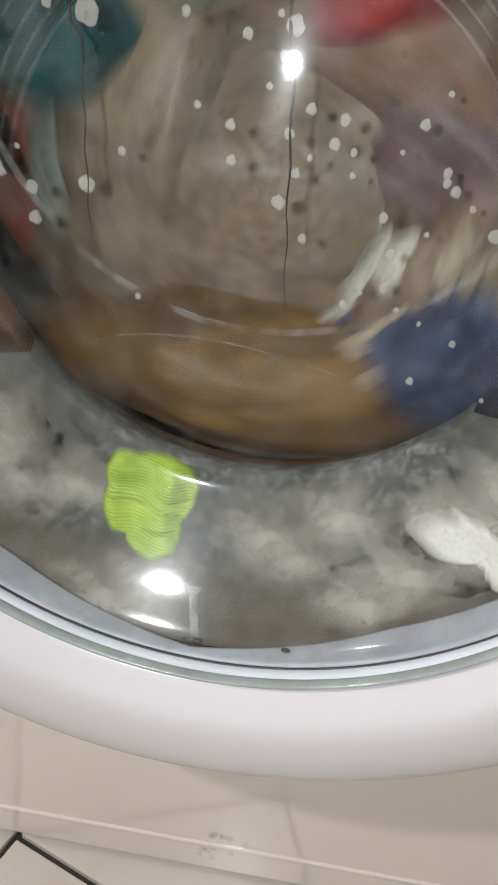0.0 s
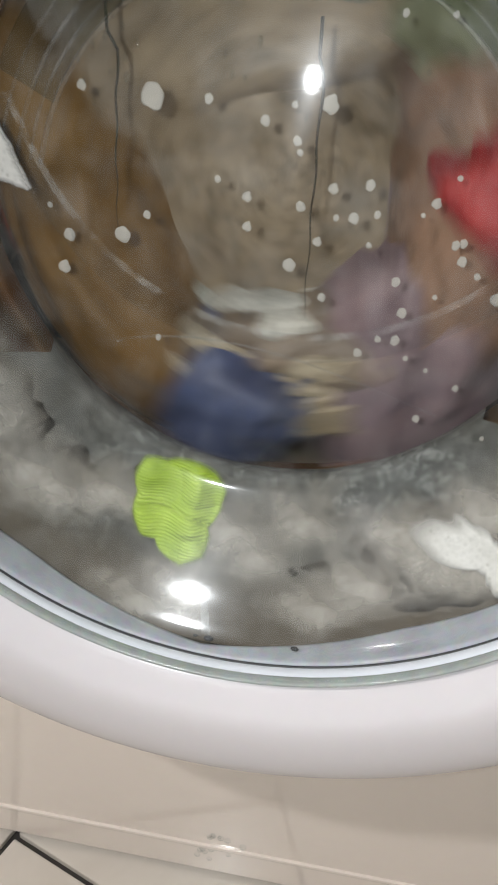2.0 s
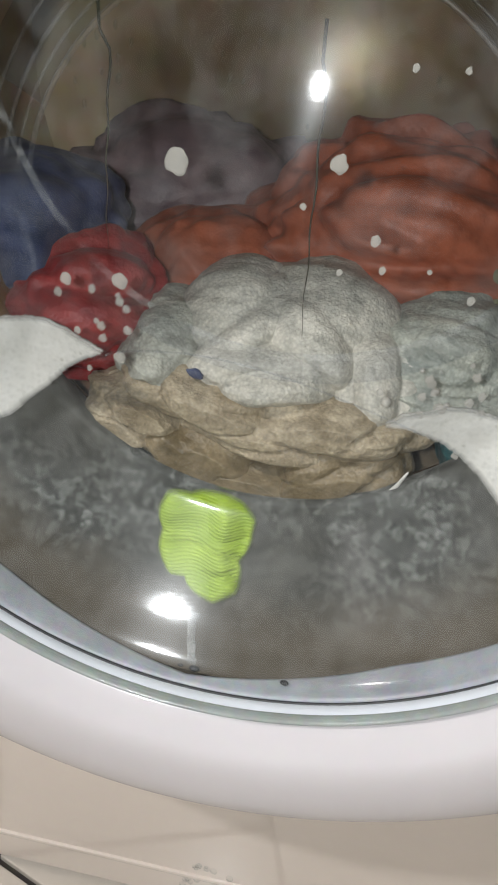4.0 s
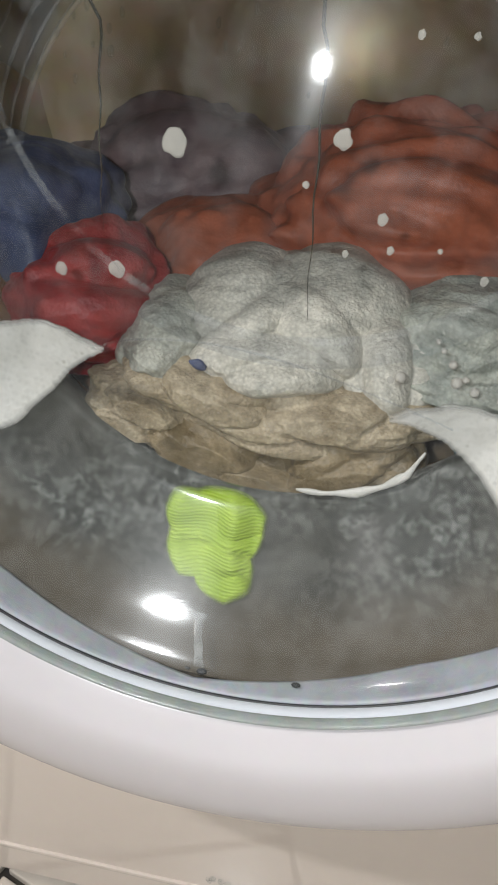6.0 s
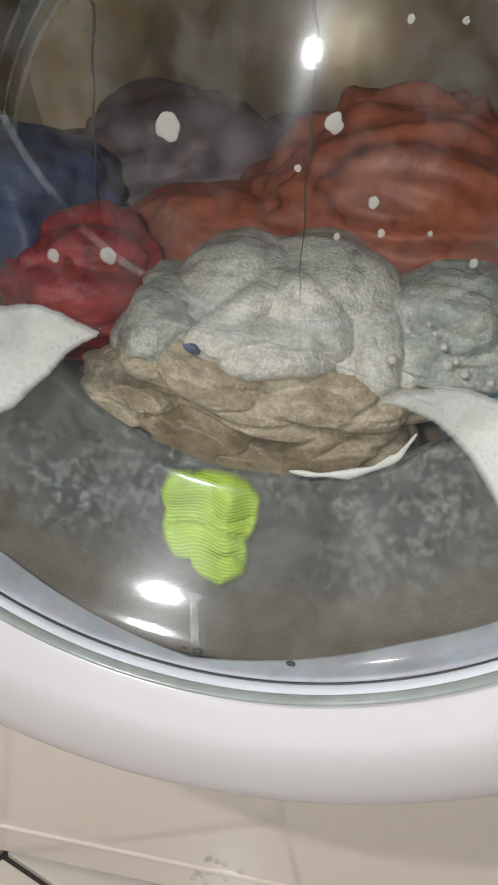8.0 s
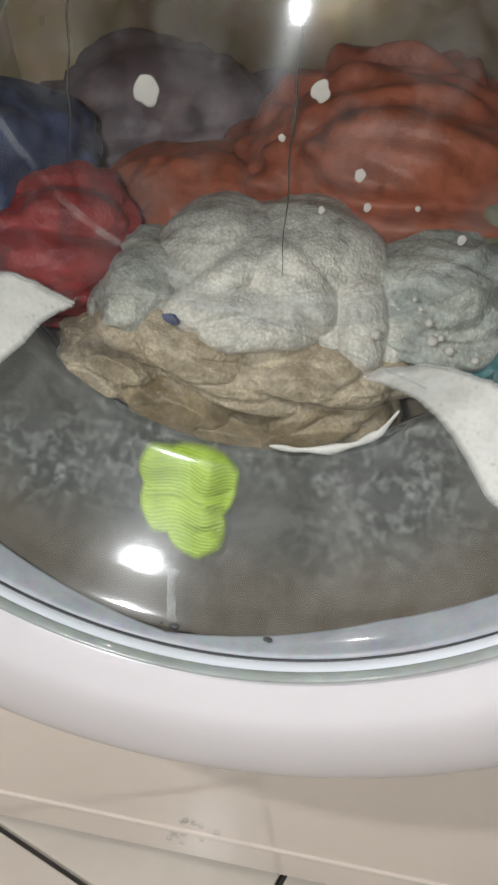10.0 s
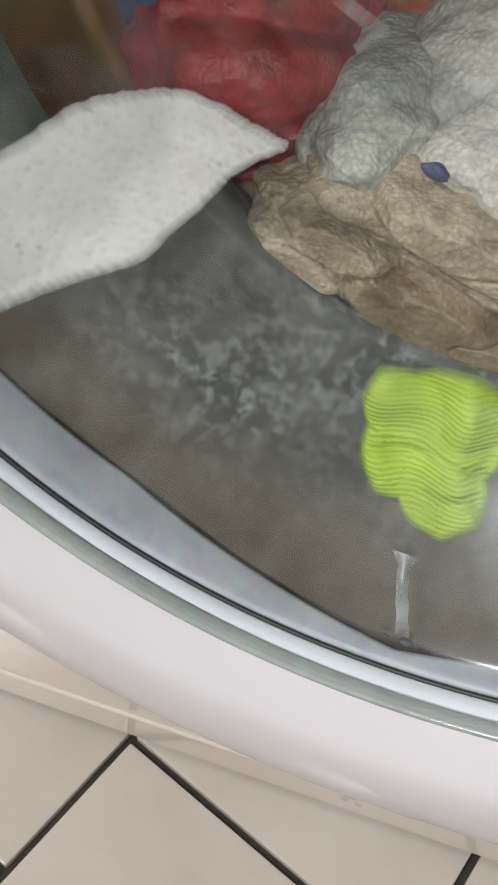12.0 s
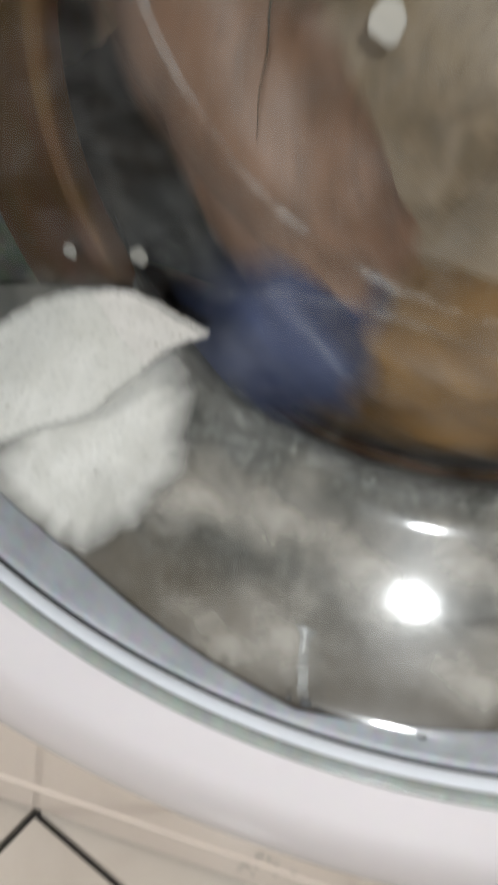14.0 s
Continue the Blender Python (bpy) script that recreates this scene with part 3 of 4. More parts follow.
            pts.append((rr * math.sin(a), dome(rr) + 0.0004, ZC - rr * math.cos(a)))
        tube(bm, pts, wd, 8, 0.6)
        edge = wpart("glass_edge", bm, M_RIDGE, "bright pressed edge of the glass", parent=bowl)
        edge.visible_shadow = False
    # beads of water on the glass
    rnd = random.Random(8)
    for x, z in ((-0.0573, 0.4804), (-0.0674, 0.4737), (-0.0607, 0.4668), (-0.0548, 0.4658), (-0.0632, 0.4770), (-0.0556, 0.4717), (-0.0196, 0.4715), (-0.0154, 0.4711), (0.0057, 0.4616),
                 (-0.0117, 0.4818), (0.0415, 0.4788), (-0.0223, 0.4770), (-0.0700, 0.4628), (-0.0517, 0.4764), (-0.0663, 0.4568), (-0.0728, 0.4687)):
        bm = bmesh.new()
        rr = rnd.uniform(0.0007, 0.0014)
        bmesh.ops.create_icosphere(bm, subdivisions=2, radius=rr, matrix=Matrix.Translation((x, dome(math.hypot(x, z - ZC)) - 0.0003, z)) @ Matrix.Diagonal((0.8, 0.6, rnd.uniform(1.2, 1.9), 1)))
        wpart("water_drop", bm, M_DROP, parent=bowl).visible_shadow = False
    for deg, sv in ((30, 0.86), (33, 0.74), (35, 0.72), (46, 0.5), (-31, 0.74), (10, 0.5), (29, 0.83), (31.5, 0.84), (-62, 0.9), (-66, 0.8), (-64, 0.95)):
        bm = bmesh.new()
        p = wall_point(deg, sv, -0.001)
        bmesh.ops.create_icosphere(bm, subdivisions=2, radius=rnd.uniform(0.0006, 0.0013), matrix=Matrix.Translation(p) @ Matrix.Rotation(radians(-deg + 40), 4, "Y") @ Matrix.Diagonal((0.7, 0.7, rnd.uniform(1.2, 2.4), 1)))
        wpart("water_drop", bm, M_DROP, parent=bowl).visible_shadow = False
    # trails of water on the bowl's back
    for x, zt, zb, kink, drift in ((-0.0588, 0.4735, 0.412, -0.004, 0.0024), (0.0092, 0.4745, 0.394, -0.002, 0.0045)):
        bm = bmesh.new()
        pts = [(x + kink * 1.4, zt + 0.016), (x + kink, zt + 0.005)]
        pts += [(x + 0.0004 * math.sin(k * 1.3) + drift * k / 16, zt + (zb - zt) * k / 16) for k in range(17)]
        pts = [(px, dome(math.hypot(px, pz - ZC)) + 0.0004, pz) for px, pz in pts]
        tube(bm, pts, lambda f: 0.00048 * (1.15 - f), 6, 0.5)
        wpart("water_trail", bm, M_STREAK, "thin dark water trail", parent=bowl)
    # milky drip on the lower wall
    bm = bmesh.new()
    grid = []
    for i in range(17):
        s = 0.02 + 0.35 * i / 16
        w = 0.62 + (0.9 * max(0, (i - 14) / 2) if i > 14 else 0) + 0.06 * math.sin(i * 1.1)
        mid = -2.6 - 1.9 * (i / 16)
        grid.append([bm.verts.new(wall_point(mid + w * e, s, -0.0008 + 0.0005 * abs(e))) for e in (-1, -0.8, 0, 0.8, 1)])
    for p, q in zip(grid, grid[1:]):
        for k in range(4):
            bm.faces.new((p[k], p[k + 1], q[k + 1], q[k]))
    wpart("milky_drip", bm, M_DRIP, "dried milky drip", parent=bowl)
    for deg, rr in ((-2.1, 0.0014), (10.7, 0.0012), (-4.1, 0.0007)):
        bm = bmesh.new()
        bmesh.ops.create_icosphere(bm, subdivisions=2, radius=rr, matrix=Matrix.Translation(wall_point(deg, 0.0, 0.0002)) @ Matrix.Diagonal((1.5, 1, 0.7, 1)))
        wpart("grit", bm, M_DARK, parent=bowl)

    # rubber bellows between the door and the drum, all round the bowl
    bm = bmesh.new()
    lathe(bm, [(0.1685, 0.021), (0.182, 0.030), (0.186, 0.045), (0.176, 0.056), (0.186, 0.066), (0.182, 0.080), (0.170, 0.092), (0.165, 0.104)], 128, centre=c)
    wpart("bellows", bm, M_BELLOWS, "dark folded rubber bellows")

    # drum
    drum = new("drum")
    drum.parent = wm
    drum.location = off + AXIS
    drum["label"] = "brownish steel drum with lifters"

    def drpart(name, bm, material, label=""):
        return part(name, bm, material, drum, label)

    bm = bmesh.new()
    lathe(bm, [(0.166, 0.103), (0.175, 0.100), (0.205, 0.104), (0.232, 0.112), (0.236, 0.120), (0.236, 0.405), (0.228, 0.415)], 128)
    drpart("drum_shell", bm, M_STEEL)
    # added ring that stands for the drum's brown reflection in the bowl's edge
    bm = bmesh.new()
    lathe(bm, smooth_profile([(0.166, 0.1035), (0.154, 0.100), (0.144, 0.0985), (0.136, 0.0965), (0.131, 0.099), (0.130, 0.108)], 3), 128)
    drpart("brown_reflection_ring", bm, M_REFLECTION_RING, "added brown ring standing for the drum's reflection in the bowl's edge")
    bm = bmesh.new()
    prof = [(0.229, 0.414), (0.21, 0.418), (0.19, 0.424), (0.165, 0.426)] + [(0.13, 0.420)] + [(0.1 * k / 12 + 0.0004, 0.370 + (0.1 * k / 12) ** 2 / 0.24) for k in range(12, -1, -1)]
    lathe(bm, prof, 96)
    for vert in bm.verts:
        a = math.atan2(vert.co.x, -vert.co.z)
        rr = math.hypot(vert.co.x, vert.co.z)
        vert.co.y -= 0.004 * math.cos(3 * a) * min(1, max(0, rr - 0.1) / 0.06)
    drpart("drum_back", bm, M_BOSS, "domed steel back plate")
    for k in range(3):
        bm = bmesh.new()
        box(bm, -0.022, 0.022, 0.13, 0.40, -0.234, -0.185, 0.012)
        bmesh.ops.rotate(bm, verts=bm.verts[:], cent=(0, 0, 0), matrix=Matrix.Rotation(radians(60 + 120 * k), 3, "Y"))
        drpart("lifter", bm, M_STEEL, "rounded steel lifter")
    return wm, drum


# ---------------------------------------------------------------- water and foam
WATER_Z = 0.334


def build_water():
    bm = bmesh.new()
    na, ns = 150, 26
    grid = []
    for i in range(na + 1):
        deg = -80 + 160 * i / na
        row = []
        for j in range(ns + 1):
            s = -0.02 + 1.02 * j / ns
            p = wall_point(deg, s, 0.0088)
            p += (p - AXIS).normalized() * 0.0008 * noise.noise(p * 60)
            row.append(bm.verts.new(p))
        # the water closes behind the bowl's edge
        p = row[-1].co
        row.append(bm.verts.new((p.x * 1.01, 0.085, ZC + (p.z - ZC) * 1.03)))
        row.append(bm.verts.new((p.x * 1.15, 0.12, ZC + (p.z - ZC) * 1.25)))
        grid.append(row)
    for p, q in zip(grid, grid[1:]):
        for k in range(len(p) - 1):
            bm.faces.new((p[k], p[k + 1], q[k + 1], q[k]))
    bmesh.ops.bisect_plane(bm, geom=bm.verts[:] + bm.edges[:] + bm.faces[:], plane_co=(0, 0, WATER_Z + 0.016), plane_no=(0, 0, 1), clear_outer=True)
    w = new("wash_water", mesh_from("wash_water", bm, M_WATER))
    tagged(w, "murky grey wash water with drifting suds behind the glass", "water", kind="structure")
    bm = bmesh.new()
    rows = []
    for i in range(40):
        y = 0.125 + 0.27 * i / 39
        rows.append([bm.verts.new((-0.21 + 0.42 * k / 40, y, WATER_Z - 0.004 + 0.003 * noise.noise(Vector((k * 0.4, i * 0.4, 2))))) for k in range(41)])
    for p, q in zip(rows, rows[1:]):
        for k in range(40):
            bm.faces.new((p[k], p[k + 1], q[k + 1], q[k]))
    w2 = new("wash_water", mesh_from("wash_water", bm, M_WATER))
    tagged(w2, "surface of the wash water inside the drum", "water", kind="structure")


def wall_blob(name, deg0, deg1, s0, s1, off, thick, seed, material, label, category, group, edge=0.35, na=40, ns=26, zlow=None, zhigh=None, folds=0.0, film=False, outline=None):
    """A rigid pad that hugs the bowl's wall outside, with an uneven outline; returns it and its rest pose."""
    bm = bmesh.new()
    dens = bm.verts.layers.float.new("suds_amount")
    front, back = [], []
    for i in range(na + 1):
        rf, rb = [], []
        for j in range(ns + 1):
            a, b = i / na * 2 - 1, j / ns * 2 - 1
            r = math.hypot(a, b)
            m = max(abs(a), abs(b), 1e-6)
            da, db = (a * m / r, b * m / r) if r > 1e-6 else (0, 0)
            ang = math.atan2(db, da)
            q = Vector((math.cos(ang) * 1.3 + seed * 7.1, math.sin(ang) * 1.3, seed * 3.7))
            k = 1 + edge * noise.noise(q) + edge * 0.5 * noise.noise(q * 3.1)
            if outline:
                k *= float(np.interp(math.degrees(ang), *outline))
            da, db = da * k, db * k
            deg = (deg0 + deg1) / 2 + (deg1 - deg0) / 2 * da
            s = (s0 + s1) / 2 + (s1 - s0) / 2 * db
            dome = max(0.0, 1 - m ** 4)
            o = off - thick * dome * (0.75 + 0.5 * noise.noise(Vector((deg * 0.12, s * 6, seed))))
            if folds:
                o -= folds * dome * math.sin(deg * 0.55 + 5 * s + 2.5 * noise.noise(Vector((deg * 0.1, s * 4, seed + 9))))
            o = min(max(o, 0.0009), off)
            rf.append(wall_point(deg, max(-0.01, min(1.9, s)), o))
            rb.append(wall_point(deg, max(-0.01, min(1.9, s)), off + 0.004))
        front.append(rf), back.append(rb)
    pts = [p for r in front for p in r]
    c = sum(pts, Vector()) / len(pts)
    vf = [[bm.verts.new(p - c) for p in r] for r in front]
    vb = [[bm.verts.new(p - c) for p in r] for r in back]
    for i in range(na + 1):
        for j in range(ns + 1):
            m = max(abs(i / na * 2 - 1), abs(j / ns * 2 - 1))
            vf[i][j][dens] = vb[i][j][dens] = 1 - m ** 2
    for i in range(na):
        for j in range(ns):
            bm.faces.new((vf[i][j], vf[i + 1][j], vf[i + 1][j + 1], vf[i][j + 1]))
            if not film:
                bm.faces.new((vb[i][j], vb[i][j + 1], vb[i + 1][j + 1], vb[i + 1][j]))
    if film:
        bmesh.ops.delete(bm, geom=[v for r in vb for v in r], context="VERTS")
    else:
        for i in range(na):
            for j in (0, ns):
                bm.faces.new((vf[i][j], vf[i + 1][j], vb[i + 1][j], vb[i][j]))
        for j in range(ns):
            for i in (0, na):
                bm.faces.new((vf[i][j], vf[i][j + 1], vb[i][j + 1], vb[i][j]))
    for z, no in ((zlow, -1), (zhigh, 1)):
        if z is not None:
            bmesh.ops.bisect_plane(bm, geom=bm.verts[:] + bm.edges[:] + bm.faces[:], plane_co=(0, 0, z - c.z), plane_no=(0, 0, no), clear_outer=True)
    ob = new(name, mesh_from(name, bm, material))
    ob.location = c
    tagged(ob, label, category, group)
    return ob, Matrix.Translation(c)


LAUNDRY = []                               # (thing, rest place, places round the drum, orbit)
MOVERS = []                                # (object, rest pose, kind of motion, amount)


def foam_bank(name, side, seed, label, tops, lows, near, far=0.3, deep=0.0):
    """The bank of suds pressed flat against the bowl along the waterline: a clean lower line, a frothy upper one."""
    bm = bmesh.new()
    na, ns = 190, 130
    pts_f, pts_b = [], []
    for i in range(na + 1):
        deg = 24 + 62 * i / na
        rf, rb = [], []
        for j in range(ns + 1):
            s = 1.75 * (1 - j / ns)
            o = 0.0022 + deep + 0.0006 * noise.noise(Vector((deg * 0.16, s * 5, seed)))
            rf.append(wall_point(side * deg, s, o))
            rb.append(wall_point(side * deg, s, 0.0042 + deep))
        for _ in range(40):
            rf = [rf[0]] + [(rf[k - 1] + rf[k] * 2 + rf[k + 1]) / 4 for k in range(1, ns)] + [rf[-1]]
        pts_f.append(rf), pts_b.append(rb)
    c = wall_point(side * 55, 0.6, 0.003)

    def inside(p):
        x = abs(p.x)
        q = Vector((p.x, p.z, seed * 0.01))
        froth = 0.0024 * noise.noise(q * 48) + 0.0010 * noise.noise(q * 105) + 0.0006 * noise.noise(q * 230)
        calm = 0.0007 * noise.noise(q * 60)
        return np.interp(x, *lows) + calm < p.z < np.interp(x, *tops) + froth and near + 1.6 * froth < x < far + 2.4 * froth

    keep = {}
    for i in range(na):
        for j in range(ns):
            keep[i, j] = inside((pts_f[i][j] + pts_f[i + 1][j + 1]) / 2)
    # a cell with few neighbours of its kind joins the others
    for _ in range(2):
        count = {(i, j): sum(keep.get((i + a, j + b), False) for a in (-1, 0, 1) for b in (-1, 0, 1)) for (i, j) in keep}
        keep = {k: n >= 5 for k, n in count.items()}
    dens = bm.verts.layers.float.new("suds_amount")
    vf = [[bm.verts.new(p - c) for p in r] for r in pts_f]
    vb = [[bm.verts.new(p - c) for p in r] for r in pts_b]
    # how many cells a corner lies inside the rim
    depth = np.ones((na + 1, ns + 1), bool)
    for (i, j), k in keep.items():
        if not k:
            depth[i:i + 2, j:j + 2] = False
    depth[0], depth[-1], depth[:, 0], depth[:, -1] = False, False, False, False
    deep_in = np.zeros((na + 1, ns + 1))
    for _ in range(7):
        deep_in += depth
        shrunk = depth.copy()
        for di, dj in ((1, 0), (-1, 0), (0, 1), (0, -1)):
            shrunk &= np.roll(depth, (di, dj), (0, 1))
        depth = shrunk
    for i in range(na + 1):
        for j in range(ns + 1):
            vf[i][j][dens] = vb[i][j][dens] = float(deep_in[i, j]) / 7
    rim = {}
    for (i, j), k in keep.items():
        if not k:
            continue
        bm.faces.new((vf[i][j], vf[i + 1][j], vf[i + 1][j + 1], vf[i][j + 1]))
        bm.faces.new((vb[i][j], vb[i][j + 1], vb[i + 1][j + 1], vb[i + 1][j]))
        for di, dj, e in ((-1, 0, ((i, j), (i, j + 1))), (1, 0, ((i + 1, j + 1), (i + 1, j))), (0, -1, ((i + 1, j), (i, j))), (0, 1, ((i, j + 1), (i + 1, j + 1)))):
            if not keep.get((i + di, j + dj), False):
                (a, b), (d, f) = e
                bm.faces.new((vf[a][b], vf[d][f], vb[d][f], vb[a][b])).smooth = False
                rim.setdefault((a, b), []).append((d, f))
                rim.setdefault((d, f), []).append((a, b))
    for _ in range(4):
        moved = {}
        for (a, b), near in rim.items():
            for layer, grid in enumerate((vf, vb)):
                mean = sum((grid[d][f].co for d, f in near), Vector()) / len(near)
                moved[a, b, layer] = grid[a][b].co.lerp(mean, 0.5)
        for (a, b, layer), co in moved.items():
            (vf, vb)[layer][a][b].co = co
    # the bank thins out behind its rim
    for a, b in rim:
        v = vb[a][b]
        v.co = vf[a][b].co.lerp(v.co, 0.1)
    bmesh.ops.delete(bm, geom=[v for v in bm.verts if not v.link_faces], context="VERTS")
    bmesh.ops.split_edges(bm, edges=[e for e in bm.edges if len(e.link_faces) == 2 and e.calc_face_angle(0) > 0.9])
    ob = new(name, mesh_from(name, bm, M_FROTH))
    ob.location = c
    tagged(ob, label, "foam", "banks of suds")
    return ob, Matrix.Translation(c)


def foam_bit(bm, name, label, side, material=None, group="banks of suds"):
    """A small piece of froth that goes with the bank on its side."""
    c = sum((v.co for v in bm.verts), Vector()) / len(bm.verts)
    bmesh.ops.translate(bm, verts=bm.verts[:], vec=-c)
    ob = new(name, mesh_from(name, bm, material or M_FOAM))
    ob.location = c
    tagged(ob, label, "foam", group)
    MOVERS.append((ob, Matrix.Translation(c), "bit", side))


def build_foam():
    left = (((0.060, 0.066, 0.074, 0.087, 0.11, 0.13, 0.16), (0.366, 0.3685, 0.3705, 0.3705, 0.365, 0.353, 0.335)),
            ((0.060, 0.066, 0.0728, 0.080, 0.0936, 0.13), (0.363, 0.358, 0.352, 0.342, 0.327, 0.318)))
    a = foam_bank("foam_bank", -1, 1.0, "thick white soap foam at the waterline beside the red shirt", *left, 0.060)
    b = foam_bank("foam_bank", 1, 5.0, "thick white soap foam at the waterline beside the grey towel",
                  ((0.044, 0.0668, 0.080, 0.0925, 0.13, 0.16), (0.3585, 0.363, 0.3625, 0.360, 0.345, 0.33)),
                  ((0.044, 0.055, 0.068, 0.085, 0.1, 0.13), (0.3545, 0.3530, 0.347, 0.334, 0.319, 0.31)), 0.044)
    MOVERS.append((*a, "bank", -1))
    MOVERS.append((*b, "bank", 1))
    # froth along the rim of the towel
    bm = bmesh.new()
    run = [(0.0171, 0.072, 0.3107), (0.0274, 0.072, 0.3109), (0.0407, 0.072, 0.3138), (0.0511, 0.072, 0.3192), (0.0588, 0.072, 0.3261), (0.0637, 0.072, 0.3376)]
    pts = [tuple(Vector(run[k]).lerp(Vector(run[k + 1]), j / 5)) for k in range(len(run) - 1) for j in range(5)] + [run[-1]]
    tube(bm, pts, lambda f: 0.0004 + 0.0017 * math.sin(math.pi * f) ** 0.6 * (0.8 + 0.35 * math.sin(f * 19)), 12, 0.7)
    foam_bit(bm, "foam_fringe", "white froth along the lower rim of the soaked towel", 1)
    for k, c in enumerate([(0.0625, 0.078, 0.3772), (0.0668, 0.078, 0.3724), (0.0696, 0.078, 0.3654), (0.0724, 0.078, 0.3672), (0.0766, 0.078, 0.3627), (0.0599, 0.078, 0.3804), (0.0866, 0.078, 0.3606), (0.0491, 0.078, 0.3642)]):
        bm = bmesh.new()
        bmesh.ops.create_icosphere(bm, subdivisions=3, radius=0.0011 + 0.0011 * ((k * 7) % 5) / 4, matrix=Matrix.Translation(c))
        foam_bit(bm, "soap_bubble", "round whitish soap bubble on the glass", 1, M_SPECK, "bubbles by the towel")
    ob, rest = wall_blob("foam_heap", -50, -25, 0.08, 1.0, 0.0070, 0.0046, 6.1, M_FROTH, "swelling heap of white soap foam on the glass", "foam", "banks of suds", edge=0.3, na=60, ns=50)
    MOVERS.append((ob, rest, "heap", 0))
    ob, rest = wall_blob("foam_streak", 25, 46, -0.05, 0.8, 0.0050, 0.0016, 8.6, M_FROTH, "narrow streak of white suds running down to the seal", "foam", "banks of suds", edge=0.3, na=40, ns=40,
                         outline=((-180, -150, -95, -60, -30, 0, 60, 95, 120, 150, 180), (0.3, 0.25, 0.5, 1.05, 1.1, 0.35, 0.3, 0.55, 1.15, 1.2, 0.3)))
    MOVERS.append((ob, rest, "streak", 0))
    rnd = random.Random(11)
    for k in range(24):
        deg, s = -38 + 84 * k / 15 + rnd.uniform(-3, 3), rnd.uniform(0.2, 0.8)
        if k > 15:
            deg, s = (-1 if k % 2 else 1) * rnd.uniform(44, 53), rnd.uniform(0.4, 0.8)
        w, h = rnd.uniform(9, 15), rnd.uniform(0.2, 0.34)
        ob, rest = wall_blob("foam_patch", deg - w, deg + w, s - h, s + h, 0.0074 - 0.00002 * k, 0.0004, 20 + k * 1.7, M_SUDS, "thin torn patch of greyish suds in the water", "foam", "drifting suds", edge=0.4, na=26, ns=18, film=True)
        home = 0 if k > 15 else -20 if deg < 0 else 20
        MOVERS.append((ob, rest, "patch", home))
    # a flat cuff on top, tapering to a bent toe
    sock = ((-1.0, 0.80), (-0.5, 0.92), (0.9, 0.86), (1.02, 0.72), (0.98, 0.42), (0.82, -0.10), (0.84, -0.70), (0.50, -0.96), (0.10, -0.84), (-0.10, -0.62), (-0.36, -0.66), (-0.64, -0.40), (-0.80, 0.10), (-1.04, 0.45))
    turn = [math.degrees(math.atan2(b, a)) for a, b in sock]
    order = sorted(range(len(sock)), key=lambda k: turn[k])
    degs = [turn[k] for k in order]
    reach = [math.hypot(*sock[k]) for k in order]
    degs, reach = [degs[-1] - 360] + degs + [degs[0] + 360], [reach[-1]] + reach + [reach[0]]
    ob, rest = wall_blob("sock", -15.5, 3.5, 0.43, 0.98, 0.0062, 0.0036, 3.3, M_KNIT, "lime green knitted sock pressed against the glass bowl", "sock", "", edge=0.05, na=84, ns=76, folds=0.0028,
                         outline=(degs, reach))
    MOVERS.append((ob, rest, "sock", 0))


def fleck_mesh(name, seed):
    bm = bmesh.new()
    bmesh.ops.create_icosphere(bm, subdivisions=3, radius=1.0)
    for v in bm.verts:
        k = 1 + 0.35 * noise.noise(v.co * 1.1 + Vector((seed, 0, 0)))
        v.co = Vector((v.co.x * k, v.co.y * 0.13, v.co.z * k * 1.15))
    return mesh_from(name, bm, M_SPECK)


